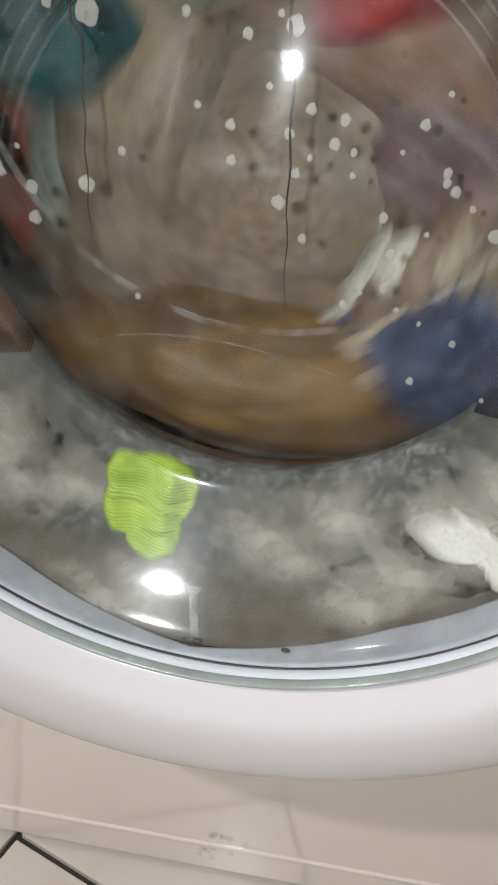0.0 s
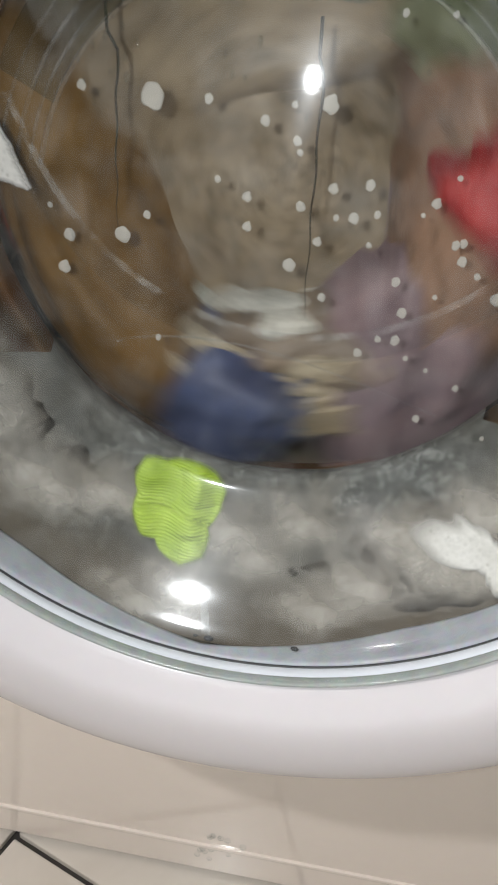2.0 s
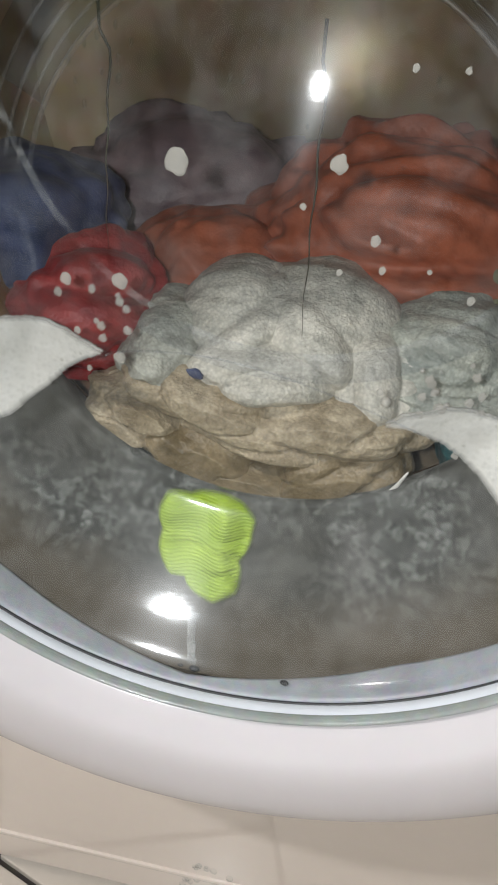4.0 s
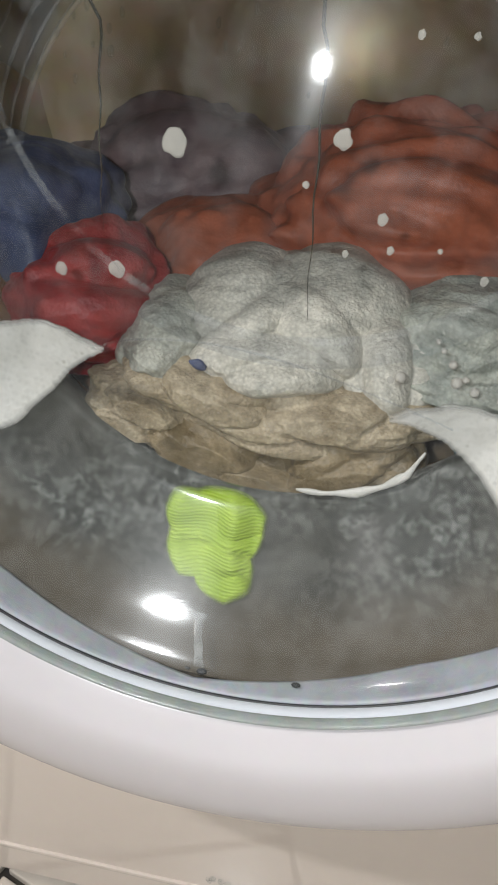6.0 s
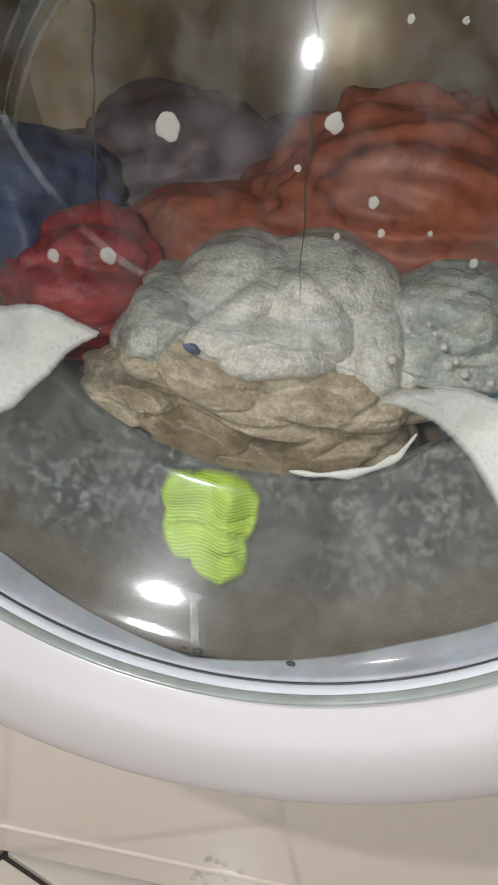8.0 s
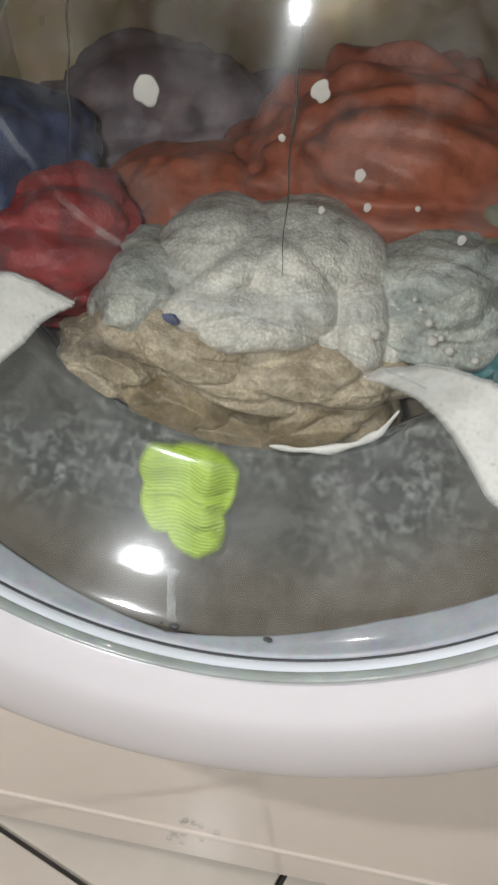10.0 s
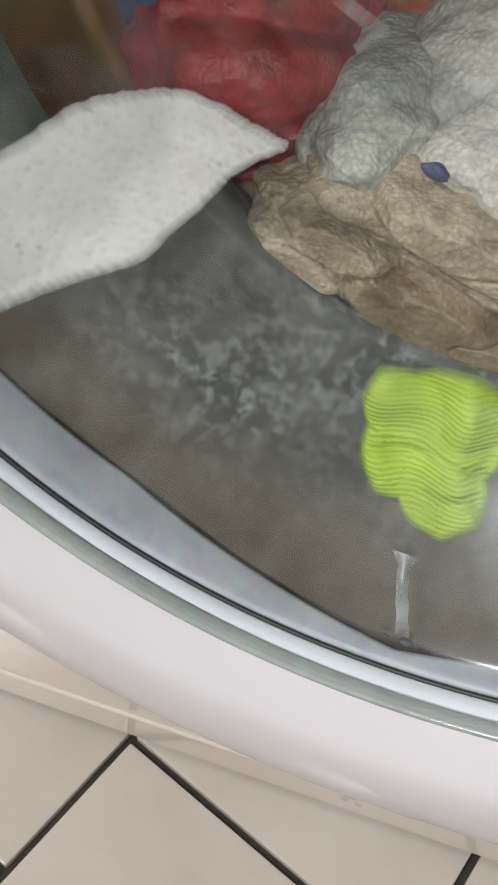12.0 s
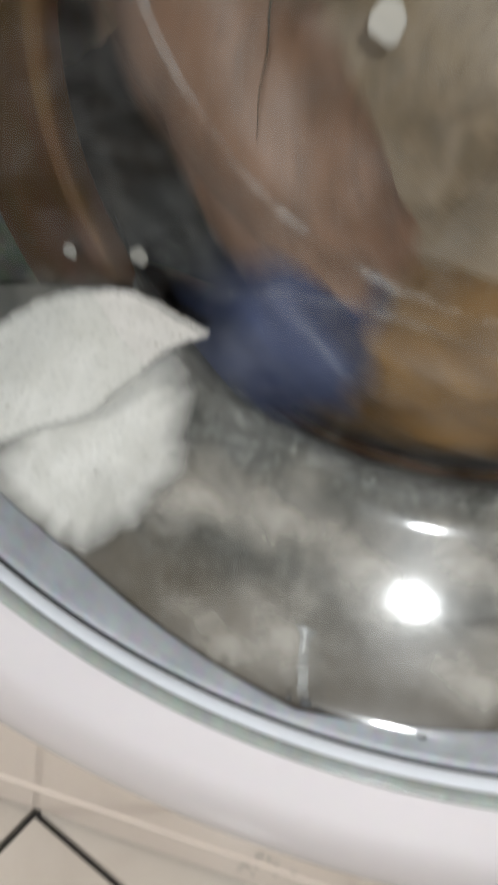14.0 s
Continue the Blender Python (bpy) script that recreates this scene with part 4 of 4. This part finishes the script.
def build_flecks():
    """Flecks of foam on the inner side of the bowl's back; they creep down while the drum turns."""
    shapes = [fleck_mesh("foam_fleck", 3.1 * k + 0.7) for k in range(5)]
    rnd = random.Random(4)
    label = "small off-white fleck of foam stuck to the glass"

    def fleck(x, z, size, first, last):
        r = math.hypot(x, z - ZC)
        y = dome(r) + 0.0006
        ob = new("foam_fleck", shapes[rnd.randrange(5)])
        ob.scale = (size, size, size)
        ob.matrix_basis = Matrix.Translation((x, y, z)) @ Matrix.Diagonal((size, size, size, 1))
        tagged(ob, label, "foam", "foam flecks")
        MOVERS.append((ob, (x, y, z), "fleck", (first, last)))

    fleck(-0.0330, 0.4436, 0.0038, (-0.0245, 0.038), (0, 0))
    fleck(0.0175, 0.4510, 0.0027, (-0.009, 0.033), (0, 0))
    late = [(0.0394, 0.4294), (0.0151, 0.4370), (-0.0447, 0.3997), (-0.0663, 0.3947), (0.0740, 0.4127), (0.0298, 0.4176), (0.0433, 0.4201),
            (0.0584, 0.4213), (0.0513, 0.3741), (0.0566, 0.4808), (0.0413, 0.4798)]
    sizes = [0.0018, 0.0010, 0.0026, 0.0021, 0.0015, 0.0011, 0.0013, 0.0008, 0.0012, 0.0010, 0.0012]
    for (x, z), s in zip(late, sizes):
        fleck(x - 0.0068, z, s, (-0.006, 0.030), (0, 0))
    early = [(-0.0716, 0.4686), (-0.0252, 0.4707), (-0.0057, 0.4666), (0.0037, 0.4727), (0.0059, 0.4616), (-0.0198, 0.4455), (-0.0088, 0.4409),
             (0.0098, 0.4401), (0.0159, 0.4477), (-0.0078, 0.4304), (-0.0447, 0.4282), (0.0243, 0.4382), (0.0085, 0.4187), (0.0130, 0.4285),
             (0.0310, 0.4292), (0.0173, 0.4075), (0.0428, 0.4165), (0.0513, 0.4458), (0.0576, 0.4548), (0.0608, 0.4318), (0.0645, 0.4261),
             (0.0711, 0.4208), (0.0578, 0.4118), (0.0470, 0.4042), (0.0468, 0.3923), (0.0337, 0.3849), (0.0610, 0.3790), (0.0522, 0.3841),
             (0.0805, 0.4120), (0.0746, 0.3708), (0.0622, 0.3538), (0.0908, 0.3463), (-0.0785, 0.3999), (-0.0841, 0.4237), (-0.0394, 0.3777)]
    for i, (x, z) in enumerate(early):
        size = (0.0022 if i % 4 == 0 else 0.0015) * rnd.uniform(0.6, 1.15)
        # they end up in the suds along the waterline
        end_x = (0.088 if x > 0.01 else -0.086) + rnd.uniform(-0.006, 0.006)
        fleck(x, z, size, (0.0, 0.014), (end_x - x, 0.347 + rnd.uniform(-0.006, 0.004) - z))


# ---------------------------------------------------------------- laundry
def heap(bm, centre, radii, seed, folds=0.16, freq=26.0, lay=(0, 0, 0), level=5, pile=0.0, lean=0.0, arc=None):
    """A crumpled bundle of cloth: a rounded mass gathered into ridges and creases."""
    made = bmesh.ops.create_icosphere(bm, subdivisions=level, radius=1.0)["verts"]
    turn = Euler([radians(a) for a in lay]).to_matrix()
    for v in made:
        d = v.co.normalized()
        p = Vector((d.x * radii[0], d.y * radii[1], d.z * radii[2]))
        q = turn @ p
        w = Vector((q.x * 0.55, q.y, q.z * 1.35)) * freq + Vector((seed * 5.3, seed, -seed))
        warp = noise.noise_vector(w * 0.5) * 1.1
        ridge = math.sqrt(noise.noise(w + warp) ** 2 + 0.03) * 2.6 - 0.75
        ridge2 = math.sqrt(noise.noise((w + warp) * 2.3) ** 2 + 0.03) * 2.6 - 0.75
        k = 1 + folds * (0.75 * ridge + 0.33 * ridge2) + 0.16 * noise.noise(w * 0.33) + pile * noise.noise(w * 9)
        if arc:
            # rolled folds that sweep round a point, with sharp valleys between them
            ax, az, rate, deep = arc
            g = p + Vector(centre)
            reach = math.hypot(g.x - ax, g.z - az) + 0.006 * noise.noise(w * 0.55) + 0.0025 * noise.noise(w * 1.6)
            k += deep * (2 * abs(math.sin(reach * rate * 0.5)) ** 0.7 - 1) * (0.55 + 0.8 * noise.noise(w * 0.4 + Vector((4, 4, 4))))
        v.co = Vector(centre) + Matrix.Rotation(radians(lean), 3, "Y") @ (p * k)
        v.co.y = max(v.co.y, 0.0765)


def laundry(name, centre, label, category, spread, orbit, group="laundry in the drum"):
    """spread: where round the drum it tumbles in the first and the last wash (degrees from the bottom while the drum rests);
    orbit: its distance from the axis, its depth and how far it is tipped towards the glass while it tumbles."""
    t = thing(name, centre, label, category, group)
    LAUNDRY.append((t, Vector(centre), spread, orbit))
    return t


def lump(name, owner, centre, radii, seed, material, label="", **kw):
    bm = bmesh.new()
    heap(bm, centre, radii, seed, **kw)
    bmesh.ops.translate(bm, verts=bm.verts[:], vec=-owner.location)
    return part(name, bm, material, owner, label)


def build_laundry():
    t = laundry("bath_towel", Vector((0.004, 0.125, 0.33)), "soaked beige terry towel bunched against the glass", "towel", (-110, -122), (0.080, 0.150, 0))
    for c, r, seed, lean in (((-0.014, 0.141, 0.351), (0.034, 0.045, 0.029), 1.2, -18), ((0.018, 0.145, 0.353), (0.036, 0.050, 0.032), 2.8, 12), ((0.046, 0.135, 0.344), (0.024, 0.044, 0.026), 4.4, 30),
                             ((0.000, 0.118, 0.349), (0.040, 0.036, 0.016), 9.3, -6)):
        lump("upper_fold", t, c, r, seed, M_TOWEL, folds=0.10, freq=30, level=6, pile=0.018, lean=lean, arc=(0.006, 0.318, 330, 0.13))
    for c, r, seed, lean in (((-0.024, 0.107, 0.337), (0.036, 0.030, 0.0115), 14.2, 6), ((0.026, 0.107, 0.335), (0.044, 0.030, 0.0125), 11.7, -4), ((0.006, 0.104, 0.325), (0.042, 0.028, 0.010), 21.3, 3)):
        lump("middle_fold", t, c, r, seed, M_DAMP, "tan soaked middle fold", folds=0.16, freq=40, level=6, pile=0.025, lean=lean, arc=(0.0, 0.40, 420, 0.11))
    for c, r, seed, lean in (((-0.026, 0.101, 0.312), (0.036, 0.027, 0.016), 2.1, 14), ((0.004, 0.103, 0.303), (0.030, 0.026, 0.012), 3.9, 4), ((0.034, 0.101, 0.314), (0.034, 0.027, 0.017), 5.6, -10)):
        lump("lower_fold", t, c, r, seed, M_SOAK, "brownish soaked lap under water", folds=0.16, freq=40, level=6, pile=0.015, lean=lean, arc=(0.0, 0.38, 380, 0.10))
    lump("side_fold", t, (-0.049, 0.122, 0.345), (0.020, 0.036, 0.022), 6.4, M_PALE, "pale grey-green border", folds=0.2, freq=40, level=6, pile=0.025)
    lump("side_fold", t, (-0.056, 0.102, 0.326), (0.022, 0.026, 0.013), 7.9, M_DAMP, "torn wet edge", folds=0.3, freq=48, level=6, pile=0.05, lean=12)
    lump("tag", t, (-0.0286, 0.088, 0.3506), (0.0034, 0.0014, 0.0022), 22.2, M_NAVY, "small dark blue tag", folds=0.35, freq=190, level=4, lean=25)
    t = laundry("hand_towel", Vector((0.075, 0.135, 0.35)), "grey-green terry hand towel, wet and crumpled", "towel", (110, -20), (0.095, 0.175, 0))
    lump("bundle", t, (0.074, 0.138, 0.350), (0.038, 0.048, 0.036), 3.3, M_GREY, folds=0.2, freq=32, level=6, pile=0.025)
    t = laundry("red_shirt", Vector((-0.092, 0.135, 0.35)), "dark red knit shirt, soaked and bunched", "shirt", (-14, 110), (0.088, 0.128, 0))
    lump("bundle", t, (-0.090, 0.134, 0.351), (0.036, 0.045, 0.033), 4.7, M_RED, folds=0.2, freq=36, level=6, pile=0.02)
    t = laundry("jeans", Vector((-0.125, 0.16, 0.385)), "dark navy denim jeans rolled up by the drum wall", "jeans", (-125, 33), (0.098, 0.132, 0))
    lump("leg", t, (-0.128, 0.16, 0.376), (0.046, 0.055, 0.036), 5.1, M_NAVY, folds=0.24, freq=30)
    t = laundry("orange_bedsheet", Vector((0.02, 0.22, 0.355)), "rust orange cotton sheet heaped behind the towel", "bedsheet", (150, 180), (0.095, 0.235, 0))
    lump("front_fold", t, (-0.035, 0.190, 0.338), (0.058, 0.045, 0.050), 7.7, M_ORANGE, folds=0.2, freq=30, level=6, pile=0.012)
    lump("rear_fold", t, (0.052, 0.215, 0.364), (0.084, 0.062, 0.072), 8.2, M_ORANGE, folds=0.22, freq=26, level=6, pile=0.012)
    t = laundry("plum_shirt", Vector((-0.07, 0.27, 0.37)), "faded plum cotton shirt at the back of the drum", "shirt", (-80, 140), (0.085, 0.15, 0))
    lump("bundle", t, (-0.075, 0.27, 0.358), (0.080, 0.055, 0.056), 9.4, M_PLUM, folds=0.24, freq=26)
    t = laundry("olive_shirt", Vector((0.12, 0.19, 0.36)), "olive green shirt beside the orange sheet", "shirt", (30, 200), (0.105, 0.15, 0))
    lump("bundle", t, (0.116, 0.18, 0.362), (0.036, 0.045, 0.040), 10.3, M_OLIVE, folds=0.24, freq=34)
    t = laundry("teal_trousers", Vector((0.105, 0.115, 0.335)), "teal cotton trousers under the grey towel", "trousers", (69, -157), (0.098, 0.114, 0))
    lump("bundle", t, (0.108, 0.116, 0.332), (0.032, 0.034, 0.028), 11.2, M_TEAL, folds=0.18, freq=30)
    t = laundry("cream_bedsheet", Vector((0.0, 0.22, 0.27)), "cream cotton sheet sunk under the water in the drum", "bedsheet", (-150, -60), (0.015, 0.175, 85))
    lump("bundle", t, (0.0, 0.215, 0.282), (0.125, 0.075, 0.042), 15.1, M_CREAM, folds=0.15, freq=20)
    t = laundry("tan_bedsheet", Vector((0.05, 0.31, 0.27)), "tan cotton sheet sunk at the back of the drum", "bedsheet", (115, 120), (0.08, 0.165, 0))
    lump("bundle", t, (0.03, 0.315, 0.285), (0.13, 0.055, 0.045), 16.4, M_CREAM, folds=0.16, freq=18)
    t = laundry("peach_shirt", Vector((-0.03, 0.16, 0.28)), "peach cotton shirt sunk under the towels", "shirt", (-30, 0), (0.08, 0.14, 0))
    lump("bundle", t, (-0.02, 0.165, 0.286), (0.10, 0.05, 0.036), 17.7, M_PEACH, folds=0.16, freq=22)
    t = laundry("brown_blanket", Vector((-0.04, 0.24, 0.26)), "brown fleece blanket sunk at the bottom of the drum", "blanket", (-110, -80), (0.080, 0.165, 0))
    lump("bundle", t, (-0.04, 0.24, 0.262), (0.115, 0.065, 0.042), 18.9, M_BROWN, folds=0.2, freq=24)
    t = laundry("amber_cloth", Vector((0.0, 0.3, 0.29)), "amber cotton cloth low at the back of the drum", "cloth", (184, 78), (0.09, 0.098, 0))
    lump("bundle", t, (0.0, 0.34, 0.285), (0.10, 0.05, 0.04), 12.6, M_AMBER, folds=0.15, freq=20)


floor_object = build_room()
machine, drum_part = build_machine()
build_water()
build_foam()
build_flecks()
build_laundry()
build_tiles(floor_object)

# ---------------------------------------------------------------- what moves
OMEGA = 330.0                              # degrees a second, towards +x at the bottom


def turned(t):
    """The drum's angle, zero while it rests."""
    if t < 2.55:
        return -(OMEGA * (2.55 - t) + OMEGA * 0.2)
    if t < 2.95:
        return -OMEGA * (2.95 - t) ** 2 / 0.8
    if t < 12.8:
        return 0.0
    if t < 13.4:
        return OMEGA * (t - 12.8) ** 2 / 1.2
    return OMEGA * 0.3 + OMEGA * (t - 13.4)


def ease(t, a, b):
    f = min(1, max(0, (t - a) / (b - a)))
    return f * f * (3 - 2 * f)


def stirred(t, first=1.0, last=1.0):
    """How far the load is thrown apart: zero while it lies, first and last while it tumbles."""
    return first * (1 - ease(t, 2.4, 2.95)) + last * ease(t, 12.95, 13.5)


def about_axis(deg):
    return Matrix.Translation(AXIS) @ Matrix.Rotation(radians(-deg), 4, "Y") @ Matrix.Translation(-AXIS)


def tumbled(t, rest, spread, orbit):
    """The pose of a piece of laundry: it lies at rest, or goes round the axis on its orbit."""
    out = Vector((rest.x, 0, rest.z - ZC))
    lies = math.degrees(math.atan2(out.x, -out.z))
    wrap = lambda d: (d + 180) % 360 - 180
    far, deep, tip = orbit
    f = stirred(t)
    slide = out.normalized() * (far - out.length) * f + Vector((0, (deep - rest.y) * f, 0))
    return (about_axis(turned(t) + stirred(t, wrap(spread[0] - lies), wrap(spread[1] - lies))) @ Matrix.Translation(slide + rest)
            @ Matrix.Rotation(radians(tip * f), 4, "X"))


def steps():
    ts = [k * 0.1 for k in range(33)] + [12.7 + 0.1 * k for k in range(14)]
    return ts


def motions():
    for ob, rest, spread, orbit in LAUNDRY:
        walk(ob, [(t, tumbled(t, rest, spread, orbit)) for t in steps()])
    base = Matrix.Translation(drum_part.location)
    walk(drum_part, [(t, base @ Matrix.Rotation(radians(-turned(t)), 4, "Y")) for t in steps()])
    for ob, rest, how, amount in MOVERS:
        if how == "sock":
            keys = [(0, -11), (0.3, -14), (0.7, -13), (1.1, -12), (1.5, -14), (2.0, -8), (2.3, -12), (2.6, -12), (2.8, -6), (3.0, -4), (3.2, -2.5), (5.3, 0), (12.8, 0), (13.0, 9), (13.2, 21), (13.4, 38), (13.7, 62), (14.0, 84)]
            walk(ob, [(t, about_axis(a) @ rest) for t, a in keys])
        elif how == "bank":
            if amount < 0:
                keys = [(0, -48, 0.6), (1.0, -48, 0.7), (2.65, -35, 0.6), (2.9, -14, 0.3), (3.2, -6, 0.2), (5.3, 0, 0), (12.8, 0, 0), (13.0, 9, 0.5), (13.2, 11, 0.7), (13.5, 8, 0.7), (14.0, 4, 0.7)]
            else:
                keys = [(0, 44, 0.6), (1.0, 43, 0.6), (2.65, 38, 0.6), (2.9, 16, 0.3), (3.2, 8, 0.2), (5.3, 0, 0), (12.8, 0, 0), (13.4, -6, 0.5), (14.0, -10, 0.8)]
            out = rest.translation - AXIS
            out = Vector((out.x, 0, out.z)).normalized() * 0.011 + Vector((0, -0.0085, 0))
            walk(ob, [(t, about_axis(a) @ Matrix.Translation(out * f) @ rest) for t, a, f in keys])
        elif how == "bit":
            # washed under while the drum turns
            keys = [(0, 1), (2.5, 1), (2.9, 0.7), (3.2, 0.4), (5.3, 0), (12.85, 0), (13.1, 0.5), (13.4, 1), (14.0, 1)]
            walk(ob, [(t, Matrix.Translation((0, 0.04 * f, -0.075 * f)) @ rest) for t, f in keys])
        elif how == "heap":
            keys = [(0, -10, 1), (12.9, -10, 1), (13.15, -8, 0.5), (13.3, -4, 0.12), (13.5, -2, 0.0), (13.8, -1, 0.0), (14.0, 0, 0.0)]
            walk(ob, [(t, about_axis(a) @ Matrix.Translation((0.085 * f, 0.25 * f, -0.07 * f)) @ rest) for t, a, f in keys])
        elif how == "streak":
            keys = [(0, 7, 0), (0.5, 9, 0), (1.0, 8, 0), (1.7, 6, 0), (2.4, 8, 0), (2.9, 16, 0.004), (5.3, 14, 0.008), (12.9, 14, 0.008), (14.0, 10, 0.004)]
            walk(ob, [(t, about_axis(a) @ Matrix.Translation((0, d, 0)) @ rest) for t, a, d in keys])
        elif how == "patch":
            wob = lambda t: 6 * math.sin(2.3 * t + amount)
            keys = [(t, wob(t)) for t in (0, 0.4, 0.8, 1.2, 1.6, 2.0, 2.4, 2.8, 3.2)]
            out = rest.translation - AXIS
            out = Vector((out.x, 0.05, out.z)).normalized()
            sunk = lambda t: (0.012 if amount else 0.022) * (ease(t, 3.0, 5.2) - ease(t, 12.9, 13.6))
            keys += [(4.2, amount * 0.55), (5.3, amount), (12.9, amount), (13.2, amount * 0.75), (13.6, amount * 0.3), (14.0, 0)]
            walk(ob, [(t, about_axis(a) @ Matrix.Translation(out * sunk(t)) @ rest) for t, a in keys])
        elif how == "fleck":
            (fx, fz), (lx, lz) = amount
            x, y, z = rest
            free = lz != 0
            spots = ((0, x + fx, z + fz), (1.5, x + fx * 0.68, z if free else z + fz * 0.62), (3.2, x + fx * 0.15 + lx * 0.3, z + lz * 0.35 if free else z + fz * 0.15),
                     (5.3, x + lx, z + lz), (14.0, x + lx, z + lz))
            if not free and x < -0.035 and z < 0.405:
                # these two slip down into the suds later on
                spots = spots[:4] + ((7.8, x, z), (9.6, x - 0.037, z - 0.036), (14.0, x - 0.037, z - 0.036))
            walk(ob, [(t, Matrix.Translation((px, dome(math.hypot(px, pz - ZC)) + (0.008 if (free and t > 5) or pz < z - 0.03 else 0.0006), pz))) for t, px, pz in spots])


motions()
